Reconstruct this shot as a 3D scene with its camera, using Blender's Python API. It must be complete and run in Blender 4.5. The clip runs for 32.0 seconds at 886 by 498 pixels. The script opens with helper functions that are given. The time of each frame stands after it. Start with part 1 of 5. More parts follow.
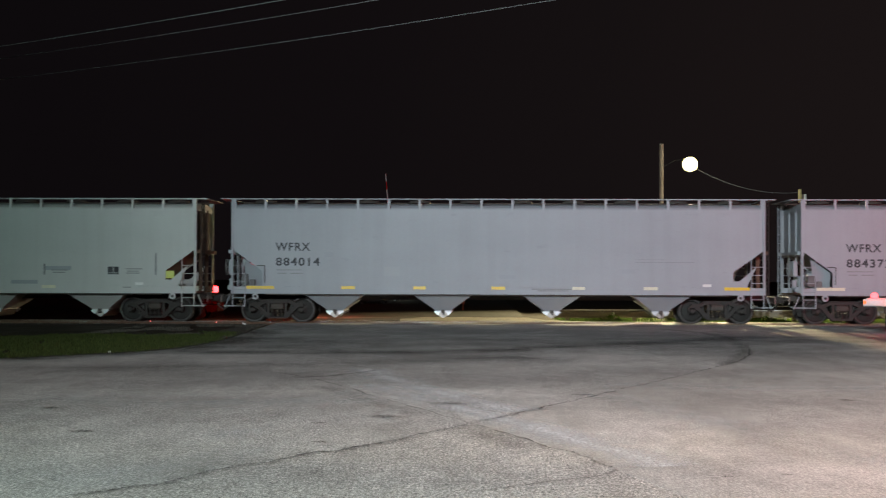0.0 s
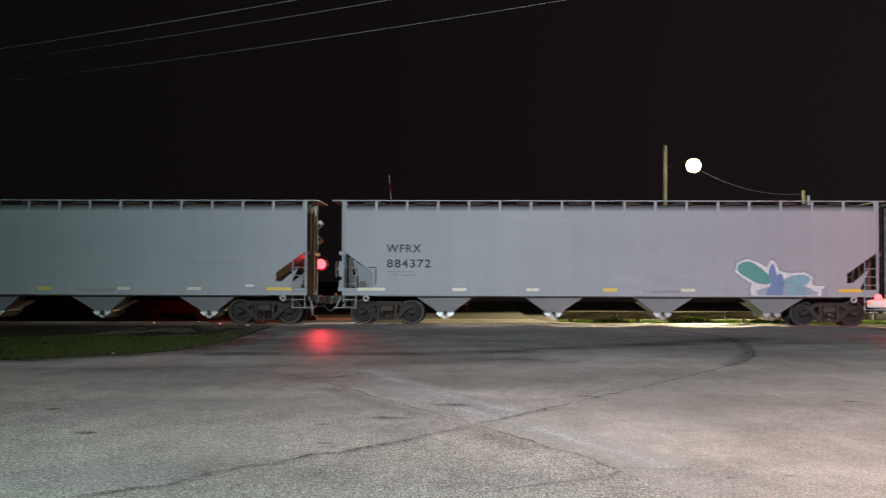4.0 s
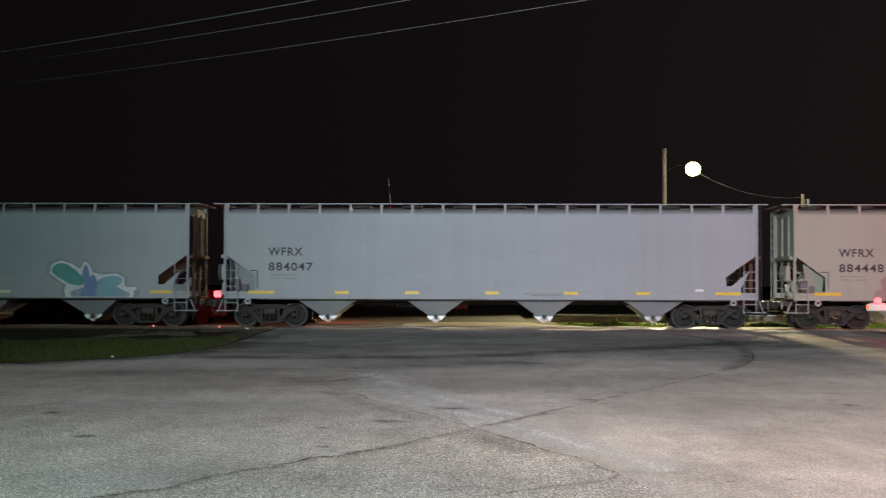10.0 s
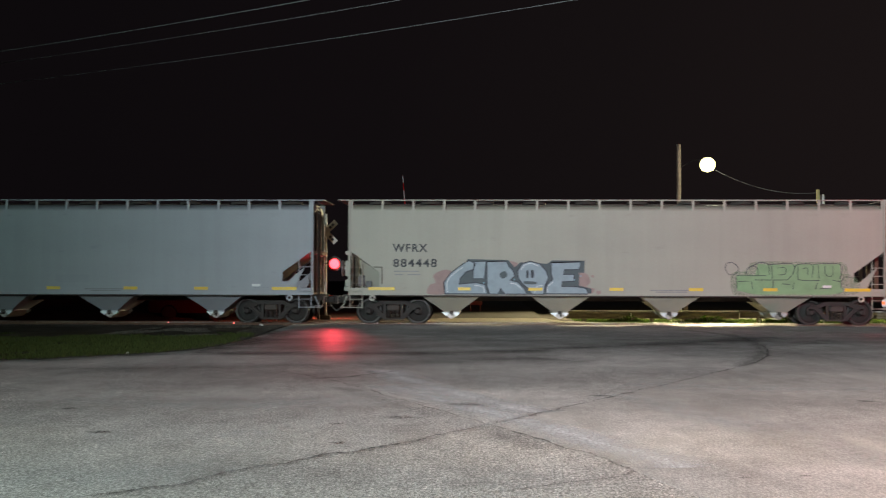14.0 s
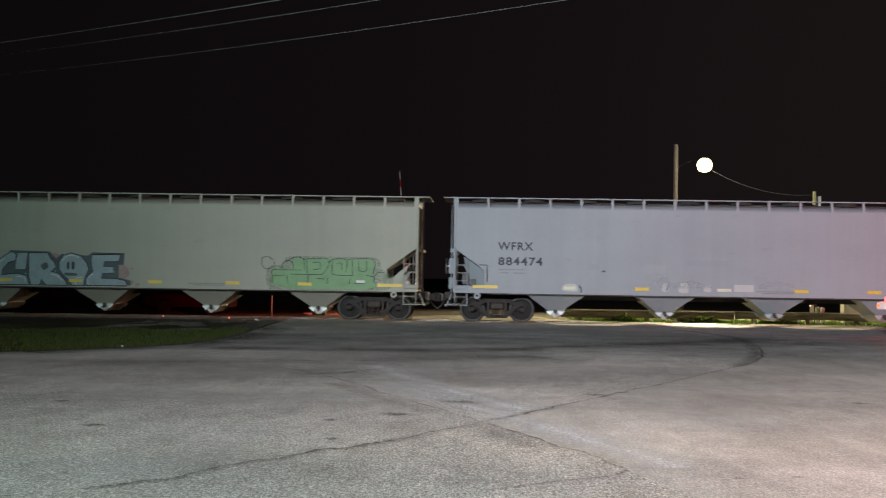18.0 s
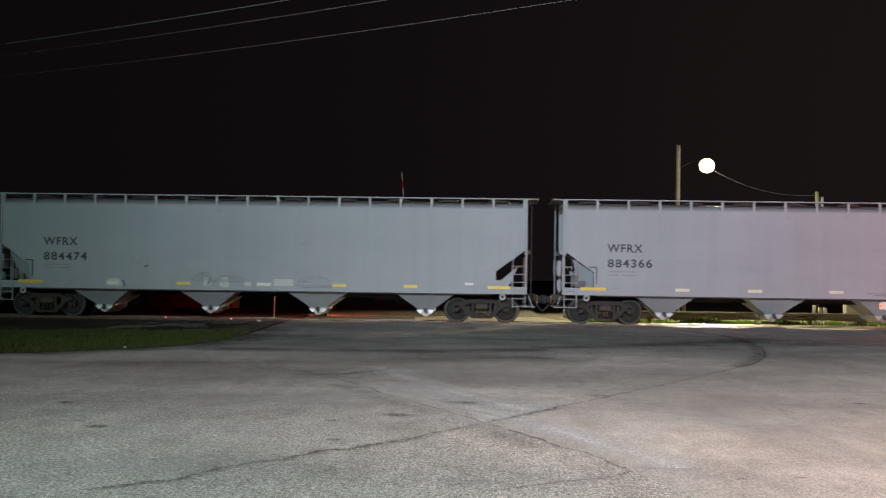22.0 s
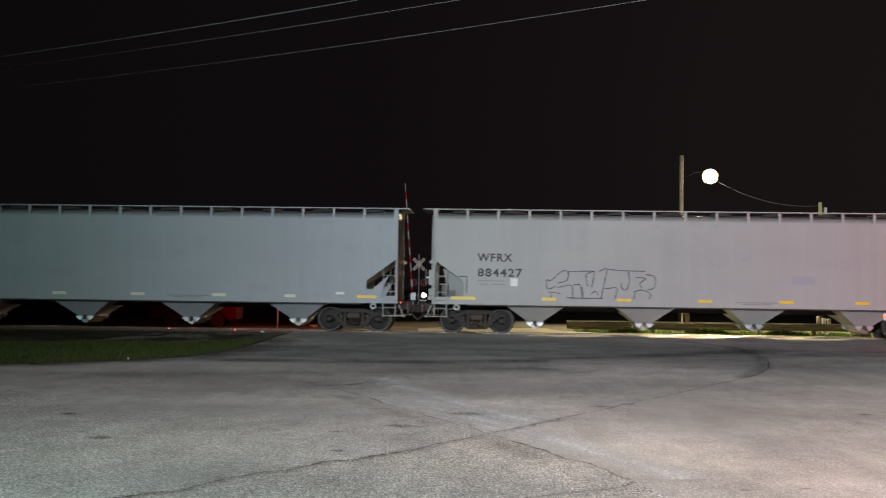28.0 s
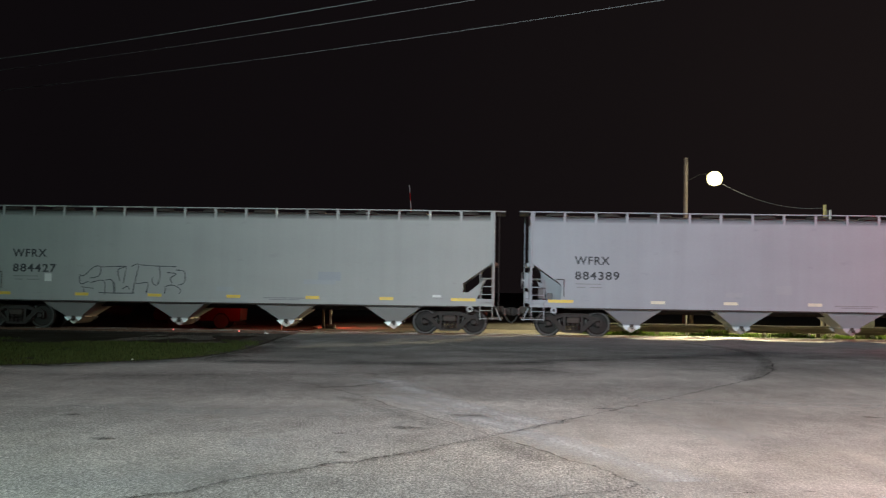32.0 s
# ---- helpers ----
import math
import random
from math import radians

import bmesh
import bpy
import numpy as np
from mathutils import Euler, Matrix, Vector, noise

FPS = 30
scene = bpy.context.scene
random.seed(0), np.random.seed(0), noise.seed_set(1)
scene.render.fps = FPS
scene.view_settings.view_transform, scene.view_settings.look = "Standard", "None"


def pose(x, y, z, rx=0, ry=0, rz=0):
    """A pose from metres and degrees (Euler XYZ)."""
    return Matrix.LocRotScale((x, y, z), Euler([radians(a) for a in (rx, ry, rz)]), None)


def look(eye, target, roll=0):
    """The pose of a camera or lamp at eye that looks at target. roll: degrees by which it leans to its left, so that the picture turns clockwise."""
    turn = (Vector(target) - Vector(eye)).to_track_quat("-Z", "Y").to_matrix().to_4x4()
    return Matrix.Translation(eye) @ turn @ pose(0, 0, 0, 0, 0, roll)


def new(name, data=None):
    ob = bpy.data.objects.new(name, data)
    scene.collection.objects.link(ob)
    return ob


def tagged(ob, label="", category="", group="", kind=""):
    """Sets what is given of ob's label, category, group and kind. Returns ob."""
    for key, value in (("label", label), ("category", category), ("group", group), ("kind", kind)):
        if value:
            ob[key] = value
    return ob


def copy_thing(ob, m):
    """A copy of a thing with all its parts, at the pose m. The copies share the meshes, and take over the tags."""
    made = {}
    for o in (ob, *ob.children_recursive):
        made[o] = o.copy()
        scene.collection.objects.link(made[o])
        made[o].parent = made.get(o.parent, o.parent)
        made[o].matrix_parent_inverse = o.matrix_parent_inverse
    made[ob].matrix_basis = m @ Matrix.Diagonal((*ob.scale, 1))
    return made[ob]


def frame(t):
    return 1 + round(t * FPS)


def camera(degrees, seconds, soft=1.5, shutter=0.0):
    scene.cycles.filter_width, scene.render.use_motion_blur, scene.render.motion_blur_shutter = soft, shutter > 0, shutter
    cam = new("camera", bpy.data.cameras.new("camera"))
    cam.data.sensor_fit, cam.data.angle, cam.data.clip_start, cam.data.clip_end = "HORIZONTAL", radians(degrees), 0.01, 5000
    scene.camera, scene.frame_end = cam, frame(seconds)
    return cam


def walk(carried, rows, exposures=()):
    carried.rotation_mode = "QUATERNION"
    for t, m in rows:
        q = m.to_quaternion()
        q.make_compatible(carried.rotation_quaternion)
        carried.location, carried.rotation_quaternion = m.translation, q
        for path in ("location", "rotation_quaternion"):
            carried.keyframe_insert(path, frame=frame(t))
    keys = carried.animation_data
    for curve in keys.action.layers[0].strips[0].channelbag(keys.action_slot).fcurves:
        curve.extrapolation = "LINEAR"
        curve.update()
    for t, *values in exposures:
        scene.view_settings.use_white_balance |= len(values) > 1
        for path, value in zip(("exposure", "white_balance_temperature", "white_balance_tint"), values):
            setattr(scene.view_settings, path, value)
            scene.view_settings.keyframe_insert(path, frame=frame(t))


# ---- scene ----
from mathutils import geometry

EYE = (0.0, 0.0, 1.6)


def aim(yaw, pitch, roll):
    a, b = radians(yaw), radians(pitch)
    way = Vector((-math.sin(a) * math.cos(b), math.cos(a) * math.cos(b), math.sin(b)))
    return look(EYE, Vector(EYE) + way, roll)


cam = camera(35.6, 32.0, soft=1.15, shutter=0.5)
walk(cam, [
    (0, aim(1.500, 1.270, 0.200)), (0.5, aim(1.540, 1.277, 0.205)), (1, aim(1.569, 1.293, 0.216)), (1.5, aim(1.560, 1.328, 0.203)),
    (2, aim(1.552, 1.358, 0.171)), (2.5, aim(1.537, 1.374, 0.160)), (3, aim(1.517, 1.341, 0.171)), (3.5, aim(1.554, 1.322, 0.162)),
    (5.5, aim(1.927, 1.398, 0.248)), (6, aim(1.955, 1.425, 0.218)), (6.5, aim(1.954, 1.457, 0.209)), (7, aim(1.950, 1.466, 0.212)),
    (7.5, aim(1.906, 1.466, 0.189)), (8, aim(1.854, 1.499, 0.130)), (8.5, aim(1.821, 1.502, 0.149)), (9, aim(1.763, 1.531, 0.133)),
    (9.5, aim(1.709, 1.494, 0.188)), (10, aim(1.621, 1.471, 0.199)), (10.5, aim(1.560, 1.435, 0.206)), (11, aim(1.495, 1.399, 0.201)),
    (11.5, aim(1.514, 1.312, 0.144)), (12, aim(1.687, 1.262, 0.156)), (12.5, aim(1.920, 1.266, 0.182)), (13, aim(2.063, 1.284, 0.159)),
    (13.5, aim(2.160, 1.308, 0.146)), (14, aim(2.207, 1.308, 0.149)), (14.5, aim(2.205, 1.321, 0.135)), (16.5, aim(2.130, 1.206, 0.634)),
    (17, aim(2.132, 1.200, 0.744)), (17.5, aim(2.085, 1.184, 0.800)), (18, aim(2.042, 1.193, 0.858)), (18.5, aim(2.012, 1.205, 0.908)),
    (19, aim(1.976, 1.224, 0.918)), (19.5, aim(1.938, 1.244, 0.928)), (20, aim(1.915, 1.264, 0.904)), (20.5, aim(1.892, 1.280, 0.874)),
    (21, aim(1.869, 1.259, 0.846)), (21.5, aim(1.944, 1.223, 0.851)), (22, aim(2.138, 1.225, 0.796)), (22.5, aim(2.333, 1.257, 0.788)),
    (23, aim(2.410, 1.295, 0.797)), (23.5, aim(2.439, 1.330, 0.805)), (24, aim(2.438, 1.360, 0.781)), (24.5, aim(2.436, 1.402, 0.665)),
    (25, aim(2.397, 1.446, 0.716)), (25.5, aim(2.370, 1.481, 0.720)), (27.5, aim(2.296, 1.627, 0.732)), (28, aim(2.285, 1.677, 0.761)),
    (28.5, aim(2.252, 1.683, 0.786)), (29, aim(2.197, 1.713, 0.805)), (29.5, aim(2.146, 1.745, 0.832)), (30, aim(2.103, 1.767, 0.838)),
    (30.5, aim(2.037, 1.780, 0.833)), (31, aim(2.034, 1.743, 0.799)), (31.5, aim(2.173, 1.742, 0.826)), (32, aim(2.458, 1.746, 0.856)),
])

# ---- night sky and lamps ----
scene.view_settings.exposure = 0.0
world = bpy.data.worlds.new("night")
scene.world = world
world.use_nodes = True
wn = world.node_tree.nodes
wn["Background"].inputs[1].default_value = 0.0072
# the sky brightens over one side, painted in place of the street lamp's bloom
way_to = wn.new("ShaderNodeTexCoord")
toward = wn.new("ShaderNodeVectorMath")
toward.operation = "DOT_PRODUCT"
toward.inputs[1].default_value = Vector((0.36, 0.92, 0.10)).normalized()
dome = wn.new("ShaderNodeValToRGB")
while len(dome.color_ramp.elements) < 4:
    dome.color_ramp.elements.new(0.5)
for e, (at_, c) in zip(dome.color_ramp.elements, ((0.78, (0.55, 0.42, 0.50)), (0.90, (0.74, 0.55, 0.63)), (0.96, (1.0, 0.74, 0.78)), (1.0, (1.4, 1.0, 1.0)))):
    e.position, e.color = at_, (*c, 1)
world.node_tree.links.new(way_to.outputs["Generated"], toward.inputs[0])
world.node_tree.links.new(toward.outputs["Value"], dome.inputs[0])
world.node_tree.links.new(dome.outputs[0], wn["Background"].inputs[0])


def lamp(name, kind, at, power, colour, target=None, size=0.3, cone=60, blend=1.0):
    data = bpy.data.lights.new(name, kind)
    data.energy, data.color = power, colour
    if kind in ("POINT", "SPOT"):
        data.shadow_soft_size = size
    if kind == "SPOT":
        data.spot_size, data.spot_blend = radians(cone), blend
    ob = new(name, data)
    ob.matrix_world = look(at, target) if target else pose(*at)
    return ob


# floodlight behind the camera; unseen fills added for greenish left and warm right tones
lamp("flood_light", "SPOT", (-5.5, -22, 13), 144000, (0.80, 0.905, 0.98), (20.8, 50, 2), 0.4, 62, 1.0)
lamp("yard_light", "POINT", (-9, 4, 7), 960, (0.50, 1.0, 0.50), None, 0.4)
lamp("mercury_light", "SPOT", (-25, 8, 10), 10800, (0.60, 0.95, 0.93), (-10, 50, 7.5), 0.4, 66, 1.0)
lamp("shop_light", "SPOT", (16, 12, 8), 7000, (1.0, 0.78, 0.72), (8, 18, 0), 0.5, 100, 1.0)
lamp("door_light", "SPOT", (8.5, 5, 6), 3300, (1.0, 0.34, 0.20), (6.0, 11.5, 0), 0.3, 84, 1.0)
# street lamp on the far side of the track
lamp("street_light", "SPOT", (12.50, 82.1, 8.32), 108000, (1.0, 0.82, 0.44), (11.5, 56.0, 0.5), 0.06, 98, 0.9)
lamp("street_globe_light", "POINT", (12.50, 82.1, 8.45), 700, (1.0, 0.92, 0.68), None, 0.2)
# red fill for the right side, above an unseen crossing signal by the road
lamp("near_flasher_light", "SPOT", (26.6, 31.8, 5.4), 7000, (1.0, 0.11, 0.20), (12, 50, 3.5), 0.12, 62, 1.0)
# crossing flasher shining back across the track
lamp("flasher_light", "SPOT", (-6.56, 55.6, 2.27), 2300, (1.0, 0.05, 0.07), (-1.7, 0, 0.9), 0.12, 27, 0.9)
# the same signal's lamps on its far face, shining on the road beyond
lamp("far_flasher_light", "SPOT", (-6.94, 56.4, 2.27), 1300, (1.0, 0.06, 0.03), (-7.4, 61, 0.0), 0.12, 150, 0.8)
lamp("tail_light", "POINT", (-10.7, 58.9, 1.15), 60, (1.0, 0.05, 0.03), None, 0.1)


# ---- materials ----
def nodes_of(name):
    m = bpy.data.materials.new(name)
    m.use_nodes = True
    nt = m.node_tree
    return m, nt, nt.nodes["Principled BSDF"]


def link(nt, a, b):
    nt.links.new(a, b)


def noise_tex(nt, scale, detail=4, rough=0.55, stretch=(1, 1, 1), coord="Object"):
    tc = nt.nodes.new("ShaderNodeTexCoord")
    mp = nt.nodes.new("ShaderNodeMapping")
    mp.inputs["Scale"].default_value = stretch
    link(nt, tc.outputs[coord], mp.inputs["Vector"])
    n = nt.nodes.new("ShaderNodeTexNoise")
    n.inputs["Scale"].default_value, n.inputs["Detail"].default_value, n.inputs["Roughness"].default_value = scale, detail, rough
    link(nt, mp.outputs[0], n.inputs["Vector"])
    return n.outputs[0]


def ramp(nt, fac, stops):
    r = nt.nodes.new("ShaderNodeValToRGB")
    while len(r.color_ramp.elements) < len(stops):
        r.color_ramp.elements.new(0.5)
    for e, (p, c) in zip(r.color_ramp.elements, stops):
        e.position, e.color = p, (*c, 1)
    link(nt, fac, r.inputs[0])
    return r.outputs[0]


def mix(nt, fac, a, b, how="MIX"):
    n = nt.nodes.new("ShaderNodeMix")
    n.data_type, n.blend_type = "RGBA", how
    for sock, v in ((n.inputs[0], fac), (n.inputs[6], a), (n.inputs[7], b)):
        if isinstance(v, (int, float)):
            sock.default_value = v
        elif isinstance(v, tuple):
            sock.default_value = (*v, 1)
        else:
            link(nt, v, sock)
    return n.outputs[2]


def bump(nt, bs, height, strength, distance=0.01):
    b = nt.nodes.new("ShaderNodeBump")
    b.inputs["Strength"].default_value, b.inputs["Distance"].default_value = strength, distance
    link(nt, height, b.inputs["Height"])
    link(nt, b.outputs[0], bs.inputs["Normal"])


def paint(name, colour, rough=0.5, metal=0.0, dirt=(0.12, 0.10, 0.08), amount=0.35, scale=1.2, grain=30, stretch=(1, 1, 1), relief=0.15):
    """Paint, metal, rubber or cloth with stains at a large scale and grain at a small one."""
    m, nt, bs = nodes_of(name)
    big = ramp(nt, noise_tex(nt, scale, 5, 0.6, stretch), [(0.42, (0, 0, 0)), (0.78, (1, 1, 1))])
    small = noise_tex(nt, grain, 3)
    k = nt.nodes.new("ShaderNodeMath")
    k.operation = "MULTIPLY"
    k.inputs[1].default_value = amount
    link(nt, big, k.inputs[0])
    col = mix(nt, k.outputs[0], colour, dirt)
    col = mix(nt, 0.16, col, ramp(nt, small, [(0.3, (0.35,) * 3), (0.7, (1.0,) * 3)]), "MULTIPLY")
    link(nt, col, bs.inputs["Base Color"])
    bs.inputs["Roughness"].default_value, bs.inputs["Metallic"].default_value = rough, metal
    if relief:
        bump(nt, bs, small, relief, 0.004)
    return m


def glow(name, colour, strength, body=None):
    m, nt, bs = nodes_of(name)
    bs.inputs["Base Color"].default_value = (*(body or colour), 1)
    bs.inputs["Emission Color"].default_value = (*colour, 1)
    bs.inputs["Emission Strength"].default_value = strength
    bs.inputs["Roughness"].default_value = 0.3
    return m


def asphalt_material(name, pale, coarse, warm=0.0):
    """Worn asphalt: broad blotches, traffic streaks, mottling, and stones and pits as coarse as the mix; fine grain is
    drawn out in depth to look even from the camera.
    """
    m, nt, bs = nodes_of(name)
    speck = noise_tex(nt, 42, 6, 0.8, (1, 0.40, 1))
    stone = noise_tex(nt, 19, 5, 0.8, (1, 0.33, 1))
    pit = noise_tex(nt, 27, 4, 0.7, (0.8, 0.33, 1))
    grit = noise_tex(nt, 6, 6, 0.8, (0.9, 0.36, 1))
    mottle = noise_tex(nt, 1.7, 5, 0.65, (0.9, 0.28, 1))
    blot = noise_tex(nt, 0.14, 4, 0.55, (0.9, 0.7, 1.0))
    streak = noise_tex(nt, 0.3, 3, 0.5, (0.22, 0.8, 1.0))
    lo, mid, hi = [tuple(pale * k * w for w in (1 + warm, 0.972, 0.93 - warm)) for k in (0.72, 1.0, 1.38)]
    col = ramp(nt, blot, [(0.36, lo), (0.50, mid), (0.64, hi)])
    col = mix(nt, 0.45, col, ramp(nt, streak, [(0.30, (0.62,) * 3), (0.62, (1.1,) * 3)]), "MULTIPLY")
    col = mix(nt, 0.42, col, ramp(nt, mottle, [(0.33, (0.62, 0.60, 0.57)), (0.50, (0.96,) * 3), (0.66, (1.28,) * 3)]), "MULTIPLY")
    col = mix(nt, 0.3 + 0.3 * coarse, col, ramp(nt, grit, [(0.34, (0.55,) * 3), (0.64, (1.3,) * 3)]), "MULTIPLY")
    col = mix(nt, 0.25 + 0.75 * coarse, col, ramp(nt, speck, [(0.38, (0.16,) * 3), (0.50, (0.88,) * 3), (0.61, (2.1,) * 3)]), "MULTIPLY")
    col = mix(nt, 0.75 * coarse, col, ramp(nt, stone, [(0.34, (0.55,) * 3), (0.52, (0.92,) * 3), (0.66, (1.75,) * 3)]), "MULTIPLY")
    col = mix(nt, 0.15 + 0.75 * coarse, col, ramp(nt, pit, [(0.27, (0.20, 0.18, 0.16)), (0.37, (1.0,) * 3)]), "MULTIPLY")
    link(nt, col, bs.inputs["Base Color"])
    link(nt, ramp(nt, streak, [(0.35, (0.80,) * 3), (0.6, (0.92,) * 3)]), bs.inputs["Roughness"])
    bs.inputs["Specular IOR Level"].default_value = 0.25
    bump(nt, bs, mix(nt, coarse, speck, stone), 0.3 + 0.4 * coarse, 0.015)
    return m


def ground_material(name, a, b, c, scale=0.8, grain=22, rough=0.9):
    m, nt, bs = nodes_of(name)
    col = ramp(nt, noise_tex(nt, scale, 6, 0.65), [(0.35, a), (0.52, b), (0.70, c)])
    small = noise_tex(nt, grain, 4, 0.7)
    col = mix(nt, 0.6, col, ramp(nt, small, [(0.3, (0.5,) * 3), (0.7, (1.3,) * 3)]), "MULTIPLY")
    link(nt, col, bs.inputs["Base Color"])
    bs.inputs["Roughness"].default_value = rough
    bs.inputs["Specular IOR Level"].default_value = 0.08
    bump(nt, bs, small, 0.6, 0.02)
    return m


def leaf_material(name, a, b, sheer=0.0):
    m, nt, bs = nodes_of(name)
    g = nt.nodes.new("ShaderNodeNewGeometry")
    col = ramp(nt, g.outputs["Random Per Island"], [(0.0, a), (1.0, b)])
    link(nt, col, bs.inputs["Base Color"])
    bs.inputs["Roughness"].default_value = 0.9
    bs.inputs["Specular IOR Level"].default_value = 0.1
    if sheer:
        tr, mx = nt.nodes.new("ShaderNodeBsdfTranslucent"), nt.nodes.new("ShaderNodeMixShader")
        link(nt, col, tr.inputs[0])
        mx.inputs[0].default_value = sheer
        link(nt, bs.outputs[0], mx.inputs[1])
        link(nt, tr.outputs[0], mx.inputs[2])
        link(nt, mx.outputs[0], nt.nodes["Material Output"].inputs[0])
    return m


def car_paint(name, colour):
    """Weathered grey car paint: vertical run-off streaks, broad fading and road dirt."""
    m, nt, bs = nodes_of(name)
    run = noise_tex(nt, 1.0, 5, 0.6, (2.6, 1, 0.16))
    fade = noise_tex(nt, 0.35, 4, 0.55, (0.6, 1, 1.3))
    small = noise_tex(nt, 26, 3)
    patch = noise_tex(nt, 1.9, 3, 0.5, (0.8, 1, 2.2))
    col = mix(nt, 0.11, colour, ramp(nt, run, [(0.30, (0.55, 0.52, 0.48)), (0.60, (1.0,) * 3)]), "MULTIPLY")
    col = mix(nt, 0.32, col, ramp(nt, fade, [(0.30, (0.72, 0.73, 0.75)), (0.65, (1.05,) * 3)]), "MULTIPLY")
    col = mix(nt, 0.25, col, ramp(nt, patch, [(0.22, (0.55, 0.55, 0.55)), (0.36, (1.0,) * 3)]), "MULTIPLY")
    col = mix(nt, 0.10, col, ramp(nt, small, [(0.3, (0.5,) * 3), (0.7, (1.0,) * 3)]), "MULTIPLY")
    link(nt, col, bs.inputs["Base Color"])
    bs.inputs["Roughness"].default_value = 0.55
    bump(nt, bs, fade, 0.15, 0.03)
    return m


CAR_BLUE = car_paint("grey_blue_car_paint", (0.355, 0.375, 0.405))
CAR_CREAM = car_paint("cream_grey_car_paint", (0.395, 0.382, 0.315))
CAR_WHITE = car_paint("off_white_car_paint", (0.52, 0.535, 0.52))
CAR_WARM = car_paint("pale_grey_car_paint", (0.385, 0.39, 0.378))
WHEEL_STEEL = paint("oily_wheel_steel", (0.014, 0.012, 0.010), 0.7, 0.1, (0.034, 0.026, 0.021), 0.6, 5)
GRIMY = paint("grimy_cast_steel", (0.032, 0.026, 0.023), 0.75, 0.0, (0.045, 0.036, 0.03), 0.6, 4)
# dimmed grey that puts shade into slope sheets and end gear
SHADE_GREY = paint("shade_grey_steel", (0.17, 0.17, 0.175), 0.7, 0.0, (0.12, 0.11, 0.10), 0.5, 2)
RIM_STEEL = paint("worn_rim_steel", (0.040, 0.035, 0.032), 0.5, 0.3, (0.05, 0.04, 0.035), 0.6, 6)
DARK = paint("grime_and_shade_dark", (0.060, 0.052, 0.046), 0.8, 0.0, (0.10, 0.07, 0.05), 0.6, 3)
STEEL = paint("rolled_steel", (0.30, 0.27, 0.25), 0.42, 0.8, (0.12, 0.07, 0.04), 0.5, 4)
POLISHED = paint("polished_rail_steel", (0.62, 0.60, 0.57), 0.30, 0.9, (0.4, 0.36, 0.32), 0.4, 4, 30, (1, 1, 1), 0)
RUST = paint("rusty_steel", (0.15, 0.085, 0.055), 0.8, 0.2, (0.07, 0.045, 0.035), 0.6, 4)
YELLOW = paint("yellow_reflective_strip", (0.85, 0.58, 0.03), 0.4, 0, (0.4, 0.35, 0.2), 0.35, 3)
PALE = paint("faded_reflective_strip", (0.78, 0.74, 0.55), 0.4, 0, (0.5, 0.5, 0.45), 0.5, 3)
INK = paint("black_stencil_paint", (0.022, 0.025, 0.030), 0.6, 0, (0.14, 0.15, 0.16), 0.5, 5)
FAINT = paint("faded_stencil_paint", (0.23, 0.235, 0.24), 0.6, 0, (0.40, 0.40, 0.40), 0.6, 5)
LEMON = paint("yellow_green_sheeting", (0.62, 0.70, 0.12), 0.4, 0, (0.4, 0.45, 0.1), 0.3, 3)
WHITE = paint("white_paint", (0.78, 0.78, 0.76), 0.5, 0, (0.4, 0.38, 0.35), 0.35, 2)
GALV = paint("galvanised_steel", (0.50, 0.51, 0.52), 0.4, 0.7, (0.25, 0.25, 0.25), 0.4, 4)
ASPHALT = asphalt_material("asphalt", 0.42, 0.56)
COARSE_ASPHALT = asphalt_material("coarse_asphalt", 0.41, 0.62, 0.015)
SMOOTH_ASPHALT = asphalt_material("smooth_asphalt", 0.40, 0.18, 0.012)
OLD_ASPHALT = ground_material("dark_old_asphalt", (0.035, 0.034, 0.033), (0.05, 0.049, 0.047), (0.07, 0.068, 0.065), 0.8, 30, 0.85)
def stain(name, colour, thin, fine=26, stretch=(1, 0.5, 1), rough=0.85, shine=0.2):
    """A stain or painted shade that thins out to its edges: UV v runs across it."""
    m, nt, bs = nodes_of(name)
    bs.inputs["Base Color"].default_value = (*colour, 1)
    bs.inputs["Roughness"].default_value = rough
    bs.inputs["Specular IOR Level"].default_value = shine
    uv = nt.nodes.new("ShaderNodeUVMap")
    uv.uv_map = "across"
    sp = nt.nodes.new("ShaderNodeSeparateXYZ")
    link(nt, uv.outputs[0], sp.inputs[0])
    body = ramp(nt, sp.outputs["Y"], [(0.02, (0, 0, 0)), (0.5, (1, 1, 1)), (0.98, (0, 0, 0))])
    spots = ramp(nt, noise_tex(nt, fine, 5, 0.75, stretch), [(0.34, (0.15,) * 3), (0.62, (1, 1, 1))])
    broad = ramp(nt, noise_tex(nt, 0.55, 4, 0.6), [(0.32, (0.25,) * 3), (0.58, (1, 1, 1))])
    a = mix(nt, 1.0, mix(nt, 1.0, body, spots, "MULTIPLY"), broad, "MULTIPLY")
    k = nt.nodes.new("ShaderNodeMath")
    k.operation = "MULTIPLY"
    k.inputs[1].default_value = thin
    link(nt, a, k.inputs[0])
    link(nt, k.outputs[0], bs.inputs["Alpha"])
    return m


